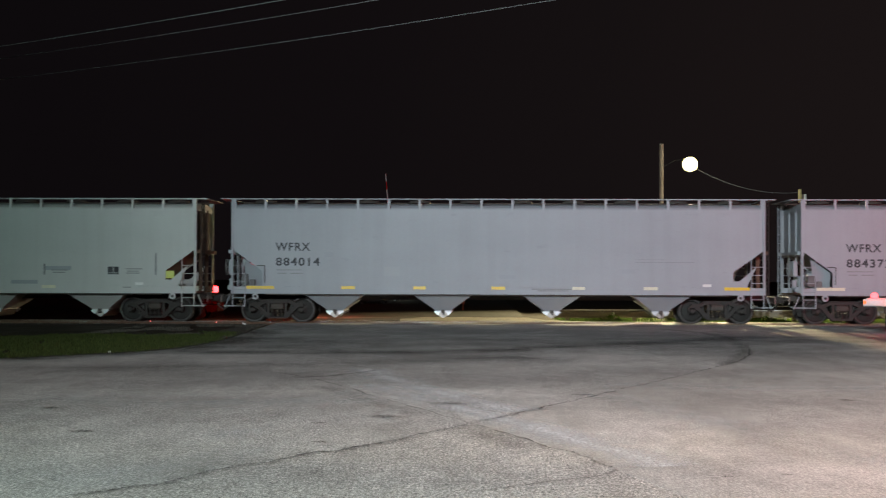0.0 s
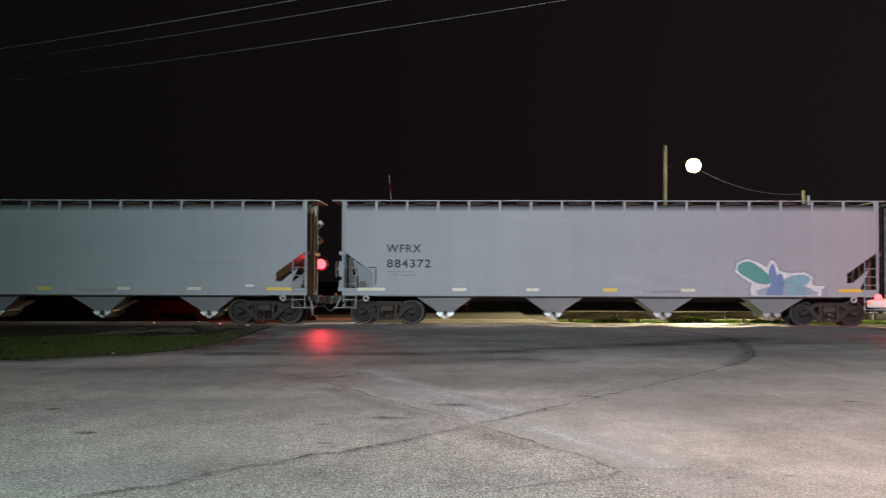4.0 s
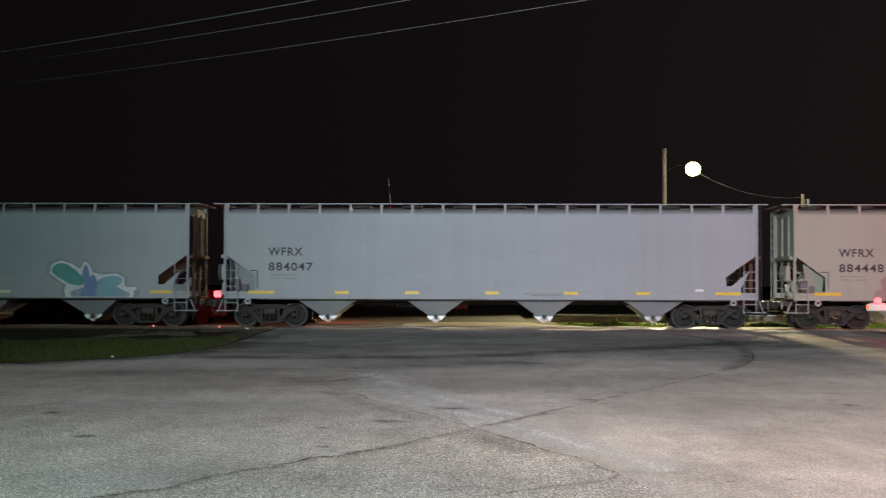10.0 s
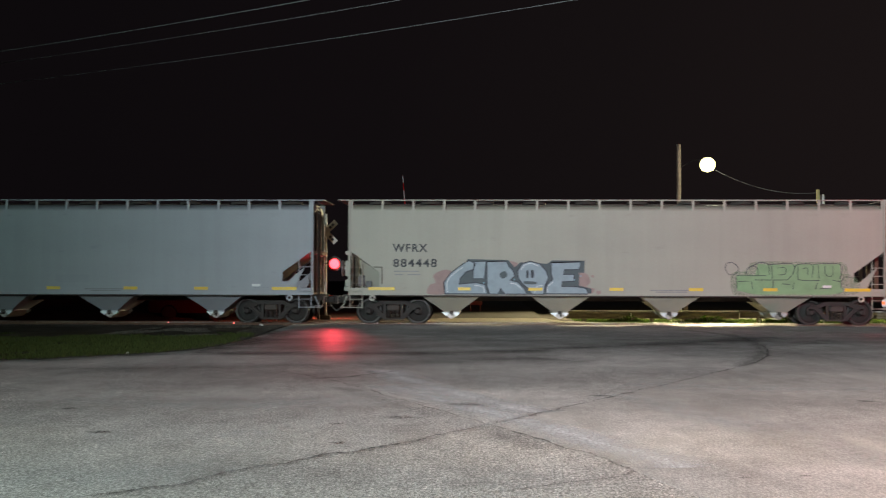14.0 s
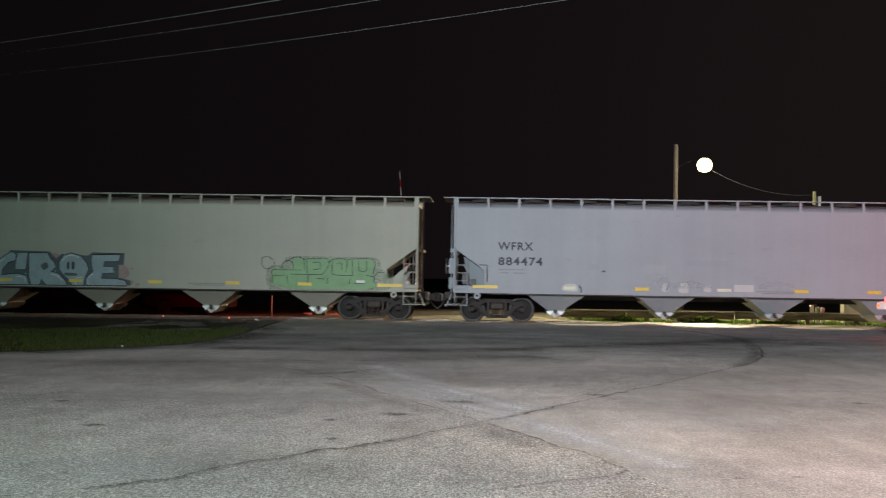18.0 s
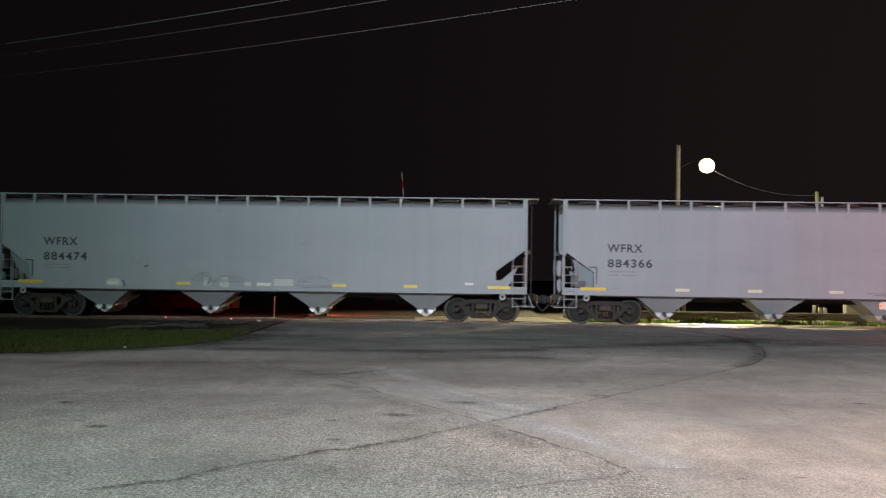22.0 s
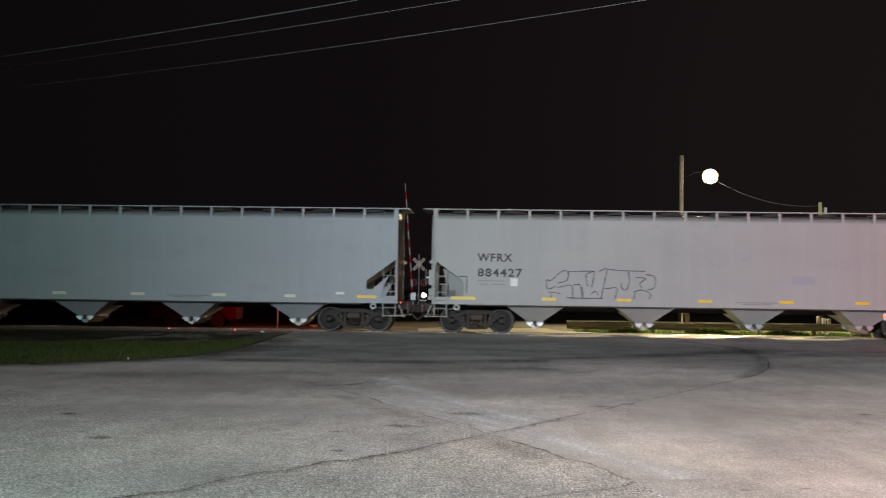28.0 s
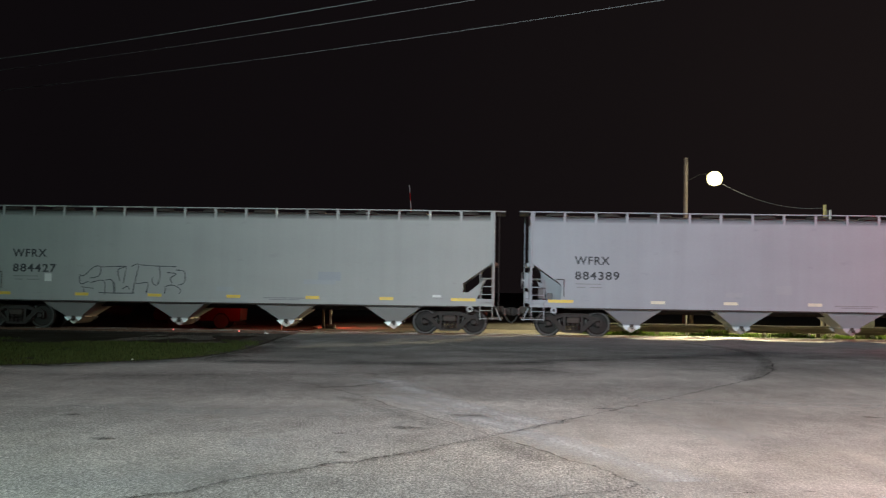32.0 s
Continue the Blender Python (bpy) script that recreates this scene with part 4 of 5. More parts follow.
Y_, P_ = YELLOW, PALE
CARS = [
    # paint, number, strips from the left corner (distance, width, paint)
    ("white", "", [(13.9, 0.5, P_)]),
    ("blue", "884014", [(1.05, 1.0, Y_), (4.25, 0.5, Y_), (6.85, 0.45, Y_), (9.7, 0.5, Y_), (12.6, 0.45, P_), (15.2, 0.5, P_), (18.3, 0.9, Y_)]),
    ("blue", "884372", [(1.05, 1.0, P_), (4.25, 0.5, P_), (6.9, 0.45, P_), (9.7, 0.5, Y_), (12.5, 0.5, P_), (18.3, 0.8, Y_)]),
    ("blue", "884047", [(1.35, 0.95, Y_), (4.3, 0.5, Y_), (6.85, 0.5, Y_), (9.75, 0.5, Y_), (12.6, 0.5, Y_), (15.2, 0.5, Y_), (18.25, 0.9, Y_)]),
    ("cream", "884448", [(1.2, 0.95, Y_), (4.2, 0.45, Y_), (6.78, 0.5, Y_), (9.7, 0.5, Y_), (12.55, 0.5, Y_), (15.2, 0.5, Y_), (18.3, 0.9, Y_)]),
    ("blue", "884474", [(1.15, 0.9, Y_), (4.2, 0.4, P_), (6.8, 0.5, Y_), (9.75, 0.5, P_), (12.5, 0.5, Y_), (15.1, 0.5, Y_), (18.3, 0.8, Y_)]),
    ("blue", "884366", [(1.1, 0.9, Y_), (4.3, 0.5, P_), (6.9, 0.5, P_), (9.8, 0.5, P_), (12.8, 0.5, P_), (15.4, 0.4, P_), (18.2, 0.7, Y_)]),
    ("warm", "884427", [(1.1, 0.9, Y_), (4.2, 0.5, Y_), (6.9, 0.5, Y_), (9.8, 0.5, Y_), (12.7, 0.5, Y_), (15.4, 0.5, Y_), (18.2, 0.9, Y_)]),
    ("blue", "884389", [(1.1, 0.9, Y_), (4.6, 0.5, P_), (7.2, 0.5, P_), (10.2, 0.5, P_), (13.0, 0.5, P_)]),
]
cars = []
for i, (key, number, marks) in enumerate(CARS):
    start = -9.01 + HALF + (i - 1) * REACH
    m = pose(start, TRACK_Y, RAIL_Z)
    if prototypes[key] is not None:
        car, prototypes[key] = prototypes[key], None
        prototypes[key + "_first"] = car
        car.matrix_basis = m
    else:
        car = None
    cars.append([car, key, start, number, marks])
for c in cars:
    if c[0] is None:
        c[0] = copy_thing(prototypes[c[1] + "_first"], pose(c[2], TRACK_Y, RAIL_Z))
for car, key, start, number, marks in cars:
    if number:
        lettering("WFRX", 0.40, -HALF + 1.69, 2.60, INK, car, label="black stencilled reporting mark")
        lettering(number, 0.40, -HALF + 1.69, 2.06, INK, car, label="black stencilled car number", wide=1.17)
        fine_print(car, -HALF + 1.72, 1.80, [(0, 0.08, 0.9), (0.5, -0.04, 0.45), (0.05, -0.04, 0.3)])
        fine_print(car, -HALF + 10.9, 1.22, [(0, 0, 1.5), (0.2, -0.06, 1.1)])
    strips(car, marks)

tagged(cars[4][0], "cream-grey covered hopper car with blue and green graffiti")
tagged(cars[2][0], "blue-grey covered hopper car with a teal spray-painted figure")
tagged(cars[7][0], "pale grey covered hopper car with black outline graffiti")
tagged(cars[0][0], "grey covered hopper car with a black stencil panel")


# ---- graffiti on the sides ----
def spray(name, colour):
    return paint(name, colour, 0.6, 0, tuple(0.6 * c for c in colour), 0.5, 4, 40, (1, 1, 1), 0)


TEAL, SKY, NAVY = spray("teal_spray_paint", (0.09, 0.33, 0.30)), spray("pale_blue_spray_paint", (0.32, 0.40, 0.45)), spray("deep_blue_spray_paint", (0.16, 0.25, 0.46))
HAZE = spray("thin_white_overspray", (0.50, 0.53, 0.56))
HALO, ROSE, LIME = spray("white_spray_paint", (0.80, 0.84, 0.86)), spray("dull_pink_spray_paint", (0.36, 0.25, 0.23)), spray("pale_green_spray_paint", (0.24, 0.41, 0.205))
MURK, SCRAWL = spray("murky_green_spray_paint", (0.075, 0.10, 0.11)), spray("thin_black_spray_paint", (0.06, 0.068, 0.085))
OUTLINE, TEAL_PALE = spray("black_spray_paint", (0.03, 0.035, 0.05)), spray("light_teal_spray_paint", (0.22, 0.42, 0.50))


def misted(m, lowest, highest):
    """Lets the car's own paint show between the specks of a thin sprayed coat."""
    nt = m.node_tree
    fine = ramp(nt, noise_tex(nt, 34, 4, 0.7), [(lowest, (0, 0, 0)), (highest, (1, 1, 1))])
    link(nt, fine, nt.nodes["Principled BSDF"].inputs["Alpha"])
    return m


WASH = misted(spray("blue_white_mist_paint", (0.38, 0.47, 0.58)), 0.30, 0.55)
misted(HAZE, 0.44, 0.74)
misted(SCRAWL, 0.30, 0.52)
misted(HALO, 0.22, 0.52)
LIME_MIST = misted(spray("green_overspray", (0.23, 0.40, 0.20)), 0.42, 0.72)


def blot(name, car, pts, lift, material, smooth=True):
    """A filled painted shape on the side; pts in metres from the left corner and above the rail."""
    line = smooth_loop([(x - HALF, z) for x, z in pts], 5) if smooth else [Vector((x - HALF, z)) for x, z in pts]
    bm = bmesh.new()
    verts = [bm.verts.new((p.x, -SIDE - lift, p.y)) for p in line]
    for tri in geometry.tessellate_polygon([[Vector((p.x, p.y, 0)) for p in line]]):
        bm.faces.new([verts[k] for k in tri])
    return part(name, bm, material, car)


def stroke(car, lines, lift, width, material, name="sprayed_line"):
    bm = bmesh.new()
    for pts in lines:
        ribbon(bm, smooth_loop([(x - HALF, z) for x, z in pts], 6, False), width, lambda u, v: (u, -SIDE - lift, v), 0.5)
    return part(name, bm, material, car)


def outlined(car, shapes, fill, line, width, lift, smooth=False, name="sprayed_letter"):
    for pts in shapes:
        blot(name, car, pts, lift, fill, smooth)
        loop = smooth_loop([(x - HALF, z) for x, z in pts], 5) if smooth else [Vector((x - HALF, z)) for x, z in pts]
        bm = bmesh.new()
        ribbon(bm, loop + loop[:2], width, lambda u, v: (u, -SIDE - lift - 0.003, v), 0.3)
        part("sprayed_outline", bm, line, car)


def graffiti():
    # teal figure with a white halo
    c = cars[2][0]
    blot("sprayed_haze", c, [(14.00, 1.95), (14.10, 2.32), (14.55, 2.48), (15.00, 2.34), (15.24, 2.20), (15.40, 2.46), (15.58, 2.40), (15.76, 2.05), (16.14, 1.98), (16.66, 2.00), (16.98, 1.80), (16.98, 1.52), (17.40, 1.36), (17.40, 1.08), (14.60, 1.08), (14.56, 1.30), (14.62, 1.48), (14.28, 1.68)], 0.005, HAZE, False)
    blot("sprayed_halo", c, [(14.14, 1.94), (14.22, 2.26), (14.58, 2.39), (15.00, 2.25), (15.26, 2.08), (15.41, 2.36), (15.56, 2.30), (15.72, 1.96), (16.12, 1.88), (16.60, 1.92), (16.88, 1.76), (16.86, 1.48), (17.22, 1.32), (17.19, 1.08), (14.74, 1.08), (14.68, 1.30), (14.74, 1.50), (14.40, 1.74)], 0.008, HALO, False)
    blot("sprayed_wing", c, [(14.24, 1.98), (14.29, 2.20), (14.56, 2.30), (14.84, 2.22), (15.10, 2.02), (15.33, 1.82), (15.42, 1.60), (15.28, 1.49), (14.98, 1.52), (14.70, 1.64), (14.40, 1.82)], 0.013, TEAL)
    blot("sprayed_wing", c, [(15.84, 1.60), (16.05, 1.76), (16.40, 1.84), (16.70, 1.80), (16.80, 1.66), (16.66, 1.48), (16.36, 1.42), (15.95, 1.46)], 0.013, TEAL_PALE)
    blot("sprayed_skirt", c, [(14.90, 1.26), (15.30, 1.40), (15.88, 1.46), (16.60, 1.44), (16.86, 1.30), (17.10, 1.20), (17.02, 1.09), (14.95, 1.09)], 0.010, WASH, False)
    blot("sprayed_body", c, [(15.33, 1.82), (15.34, 2.02), (15.46, 2.26), (15.56, 2.06), (15.62, 1.80), (15.72, 1.90), (15.83, 1.80), (15.90, 1.52), (15.82, 1.30), (15.86, 1.10), (15.22, 1.10), (15.34, 1.34), (15.42, 1.56)], 0.016, NAVY, False)
    blot("sprayed_wash", c, [(15.92, 1.40), (16.36, 1.40), (16.62, 1.38), (16.70, 1.22), (16.55, 1.09), (15.95, 1.09)], 0.014, TEAL_PALE, False)
    # blue block letters on a dark ground with pink clouds, and a green piece
    c = cars[4][0]
    blot("sprayed_cloud", c, [(3.56, 1.96), (3.84, 1.84), (3.73, 1.46), (3.56, 1.09), (2.94, 1.09), (3.01, 1.40), (3.22, 1.50), (3.15, 1.77)], 0.004, ROSE)
    blot("sprayed_cloud", c, [(5.83, 2.22), (6.00, 2.26), (6.20, 2.15), (6.13, 1.91), (5.89, 1.98)], 0.004, ROSE)
    blot("sprayed_cloud", c, [(8.33, 1.88), (8.64, 1.81), (8.77, 1.53), (8.64, 1.36), (8.91, 1.29), (8.81, 1.12), (8.40, 1.16), (8.26, 1.53)], 0.004, ROSE)
    blot("sprayed_cloud", c, [(8.98, 1.20), (9.12, 1.22), (9.15, 1.12), (9.01, 1.09)], 0.004, ROSE)
    blot("sprayed_cloud", c, [(8.81, 1.77), (8.89, 1.77), (8.89, 1.70), (8.81, 1.70)], 0.004, ROSE)
    blot("sprayed_ground", c, [(4.38, 2.34), (5.83, 2.31), (6.07, 2.05), (6.27, 2.23), (7.23, 2.18), (7.40, 2.30), (8.57, 2.29), (8.55, 1.86), (8.37, 1.86), (8.37, 1.40), (8.81, 1.29), (8.81, 1.12), (6.82, 1.07), (5.04, 1.07), (4.05, 1.29), (4.05, 1.74)], 0.007, MURK, False)
    outlined(c, [
        [(3.56, 1.09), (3.53, 1.50), (3.77, 1.84), (4.14, 2.12), (4.42, 2.29), (4.66, 2.18), (4.57, 1.96), (4.32, 1.88), (4.11, 1.64), (4.08, 1.43), (4.21, 1.46), (4.69, 1.50), (5.00, 1.43), (5.07, 1.09)],
        [(4.61, 2.25), (5.04, 2.27), (4.98, 1.64), (4.57, 1.64)],
        [(5.07, 2.25), (5.76, 2.27), (5.86, 2.08), (6.00, 1.94), (6.07, 1.74), (5.89, 1.59), (6.17, 1.53), (6.41, 1.29), (6.48, 1.09), (5.72, 1.09), (5.55, 1.29), (5.48, 1.09), (5.17, 1.09), (5.07, 1.40)],
        [(6.19, 1.67), (6.17, 1.94), (6.34, 2.18), (6.61, 2.27), (6.96, 2.18), (7.20, 1.91), (7.27, 1.67), (7.16, 1.40), (7.09, 1.09), (6.68, 1.09), (6.55, 1.29), (6.34, 1.46)],
        [(7.38, 2.22), (8.42, 2.25), (8.36, 1.98), (7.84, 1.96), (7.80, 1.80), (8.18, 1.80), (8.18, 1.56), (7.76, 1.53), (7.74, 1.37), (8.30, 1.36), (8.62, 1.30), (8.68, 1.10), (7.20, 1.10), (7.22, 1.42), (7.42, 1.62), (7.36, 1.90)],
    ], SKY, OUTLINE, 0.040, 0.011)
    for line in [[(3.66, 1.16), (3.64, 1.50), (3.84, 1.78), (4.20, 2.04)], [(4.62, 1.40), (4.92, 1.34), (4.98, 1.14)], [(5.90, 1.48), (6.12, 1.44), (6.32, 1.26)], [(6.30, 1.96), (6.42, 2.12), (6.64, 2.19), (6.90, 2.10)], [(6.78, 1.14), (6.86, 1.36), (7.06, 1.40)], [(7.24, 1.16), (7.24, 1.36), (7.44, 1.52)]]:
        stroke(c, [line], 0.0165, 0.03, HALO, "sprayed_highlight")
    for k in range(26):
        x, z = random.uniform(4.1, 8.5), random.uniform(1.15, 2.2)
        blot("sprayed_dot", c, [(x - 0.03, z), (x, z + 0.03), (x + 0.03, z), (x, z - 0.03)], 0.0088 + 0.00002 * k, TEAL_PALE)
    blot("sprayed_eye", c, [(6.48, 1.91), (6.55, 1.93), (6.56, 1.70), (6.48, 1.68)], 0.018, OUTLINE)
    blot("sprayed_eye", c, [(6.65, 1.93), (6.74, 1.93), (6.75, 1.70), (6.66, 1.68)], 0.018, OUTLINE)
    blot("sprayed_shadow", c, [(4.21, 1.74), (4.49, 1.88), (4.52, 1.64), (4.14, 1.53)], 0.018, MURK)
    blot("sprayed_shadow", c, [(5.52, 1.81), (5.72, 1.91), (5.79, 1.74), (5.62, 1.64)], 0.018, MURK)
    blot("sprayed_shadow", c, [(6.41, 1.55), (6.82, 1.53), (6.82, 1.45), (6.44, 1.45)], 0.018, MURK)
    blot("sprayed_cloud", c, [(13.95, 1.79), (14.62, 1.80), (14.72, 2.20), (15.05, 2.16), (16.66, 2.18), (17.60, 2.18), (17.64, 1.60), (17.70, 1.20), (17.30, 1.10), (14.60, 1.10), (13.98, 1.24)], 0.004, LIME, False)
    blot("sprayed_haze", c, [(13.80, 1.84), (14.40, 1.98), (14.60, 2.26), (16.60, 2.26), (17.72, 2.24), (17.90, 1.84), (18.20, 1.66), (18.30, 1.24), (17.60, 1.06), (14.40, 1.06), (13.82, 1.16)], 0.003, LIME_MIST)
    stroke(c, [
        [(13.57, 2.20), (13.81, 2.23), (14.02, 2.06), (13.95, 1.86), (13.71, 1.80), (13.57, 1.99), (13.59, 2.18)],
        [(13.95, 1.77), (14.46, 1.77), (15.01, 1.77)],
        [(13.95, 1.77), (13.96, 1.31)],
        [(14.36, 1.99), (14.74, 2.23), (15.08, 2.16), (15.11, 1.79)],
        [(15.08, 2.16), (15.90, 2.20), (15.97, 1.92), (15.77, 1.65), (15.56, 1.62), (14.60, 1.62)],
        [(15.97, 1.92), (16.11, 2.16), (16.62, 2.16), (16.62, 1.72)],
        [(16.14, 2.13), (16.11, 1.79), (16.21, 1.62), (16.90, 1.60)],
        [(16.66, 2.18), (17.60, 2.18), (17.60, 1.65)],
        [(17.34, 1.62), (17.62, 1.58), (17.76, 1.72), (18.00, 1.72)],
        [(14.48, 1.58), (14.52, 1.29)],
        [(15.25, 1.58), (15.23, 1.29)],
        [(15.97, 1.51), (15.95, 1.29)],
        [(16.80, 1.51), (16.74, 1.29)],
        [(16.90, 1.31), (17.07, 1.32), (17.28, 1.31)],
        [(14.30, 1.80), (14.34, 2.02), (14.52, 2.12), (14.70, 2.02), (14.72, 1.80)],
        [(15.20, 2.14), (15.22, 1.66)], [(15.42, 2.04), (15.66, 2.05), (15.68, 1.84), (15.44, 1.80)],
        [(16.28, 2.02), (16.46, 2.04), (16.46, 1.80)], [(16.84, 2.14), (16.86, 1.64)],
        [(17.08, 2.12), (17.10, 1.80), (17.34, 1.78), (17.36, 2.12)],
        [(17.62, 1.58), (17.66, 1.32)], [(14.00, 1.56), (14.40, 1.58)], [(15.56, 1.48), (15.84, 1.46)],
    ], 0.009, 0.023, OUTLINE)
    # thin black outline letters
    c = cars[7][0]
    stroke(c, [
        [(4.16, 1.98), (4.33, 1.95), (4.68, 2.26), (4.92, 2.26), (4.88, 1.95), (4.54, 1.85)],
        [(4.16, 1.95), (4.20, 1.64), (4.50, 1.74)],
        [(4.23, 1.53), (4.68, 1.48)],
        [(4.92, 2.26), (5.84, 2.29), (5.57, 2.16), (5.64, 1.74)],
        [(4.54, 1.68), (4.95, 1.78), (5.09, 1.68), (5.09, 1.26)],
        [(5.09, 1.78), (5.36, 1.78), (5.43, 1.33)],
        [(5.88, 2.29), (5.77, 1.68)],
        [(6.05, 2.29), (6.32, 2.36), (6.22, 1.71), (6.66, 1.71), (6.61, 1.33)],
        [(6.36, 2.36), (7.01, 2.32), (7.69, 2.31)],
        [(7.08, 2.29), (7.11, 1.95), (7.01, 1.64), (6.84, 1.71), (6.84, 1.92)],
        [(7.35, 2.09), (7.69, 2.05), (7.49, 1.88), (7.56, 1.71)],
        [(7.69, 2.19), (8.00, 2.12), (8.00, 1.74), (7.76, 1.64)],
        [(7.28, 1.57), (7.56, 1.64), (7.86, 1.50), (7.82, 1.32)],
        [(7.32, 1.54), (7.28, 1.32)],
        [(4.33, 1.47), (4.33, 1.32)],
        [(5.43, 1.74), (5.48, 1.32)],
        [(6.18, 1.71), (6.12, 1.32)],
        [(4.88, 1.33), (5.50, 1.32), (6.18, 1.33)],
        [(5.74, 1.47), (5.91, 1.57), (6.01, 1.44)],
    ], 0.006, 0.034, SCRAWL)
    part("sticker", boxes((3.0 - HALF - 0.13, 3.0 - HALF + 0.13, -SIDE - 0.006, -SIDE - 0.002, 1.72, 2.0)), WHITE, c, "small white square sticker")
    # stencil panel and patches on the first car
    c = cars[0][0]
    part("reflector_plate", boxes((8.42, 8.74, -SIDE + 0.10, -SIDE + 0.12, 1.58, 1.86)), LEMON, c, "yellow-green reflective plate")
    for x0, x1, z0, z1 in ((16.0, 16.2, 1.78, 2.0), (16.22, 16.4, 1.78, 2.0), (16.0, 16.4, 1.72, 1.76)):
        part("stencil_panel", boxes((x0 - HALF, x1 - HALF, -SIDE - 0.006, -SIDE - 0.002, z0, z1)), INK, c, "black stencil panel")
    fine_print(c, 7.0, 1.9, [(0, 0.0, 0.6), (0.05, -0.08, 0.45), (0.02, -0.15, 0.5)])
    fine_print(c, 4.3, 1.85, [(0, 0.0, 0.6), (0.05, -0.08, 0.45)])
    fine_print(c, 6.9, 1.24, [(0, 0.0, 0.3)])
    for x in (13.7, 17.75):
        part("side_batten", boxes((x - HALF - 0.03, x - HALF + 0.03, -SIDE - 0.04, -SIDE - 0.002, 1.7, 2.5 if x > 15 else 2.1)), FAINT, c)


def repaints():
    """Touched-up patches, data plates and smears low on the sides."""
    def patch(c, x0, x1, z0, z1, m, name="repaint_patch"):
        part(name, boxes((x0 - HALF, x1 - HALF, -SIDE - 0.003, -SIDE - 0.001, z0, z1)), m, c)

    for k, (c, *_) in enumerate(cars):
        part("data_plate", boxes((17.0 - HALF, 17.3 - HALF, -SIDE - 0.006, -SIDE - 0.002, 1.34, 1.43)), WHITE, c, "small white data plate")
        for i in range(3):
            x, z, w, h = random.uniform(4.6, 15), random.uniform(1.35, 1.95), random.uniform(0.4, 1.3), random.uniform(0.12, 0.35)
            m = random.choice((TOUCH, SMEAR))
            if k != 4:
                patch(c, x, x + w, z, z + h, m)
    c = cars[1][0]
    patch(c, 14.6, 16.7, 2.20, 2.215, FAINT, "scratch")
    patch(c, 14.6, 15.6, 2.30, 2.312, FAINT, "scratch")
    patch(c, 3.45, 3.75, 2.36, 2.55, SMEAR)
    c = cars[5][0]
    patch(c, 8.4, 9.9, 2.12, 2.32, SMEAR)
    patch(c, 10.10, 10.80, 1.22, 1.47, PALE_TOUCH)
    for x, z, w, h in ((4.02, 1.16, 0.50, 0.25), (7.56, 1.18, 0.20, 0.30), (8.16, 1.16, 0.30, 0.34), (9.05, 1.20, 0.22, 0.22)):
        blot("repaint_patch", c, [(x, z + 0.02), (x - 0.02, z + 0.6 * h), (x + 0.2 * w, z + h), (x + 0.8 * w, z + 1.02 * h), (x + w, z + 0.7 * h), (x + w, z)], 0.0045, PALE_TOUCH)
    for line in ([(4.60, 1.36), (4.66, 1.24), (4.67, 1.12)], [(7.78, 1.47), (7.74, 1.34), (7.70, 1.20)], [(5.40, 1.84), (5.46, 1.90), (5.52, 1.86)]):
        stroke(c, [line], 0.006, 0.05, SCRAWL, "dark_smear")
    blot("sprayed_scuff", c, [(7.2, 1.34), (7.3, 1.62), (7.7, 1.70), (7.9, 1.52), (8.6, 1.60), (9.0, 1.48), (9.2, 1.34)], 0.006, HAZE)
    blot("sprayed_scuff", c, [(11.0, 1.34), (11.2, 1.56), (11.8, 1.62), (12.2, 1.40)], 0.006, HAZE)


PALE_TOUCH = car_paint("pale_touched_up_paint", (0.56, 0.56, 0.54))
TOUCH, SMEAR = car_paint("touched_up_paint", (0.375, 0.392, 0.415)), car_paint("smeared_bluish_paint", (0.338, 0.360, 0.392))
graffiti()
repaints()



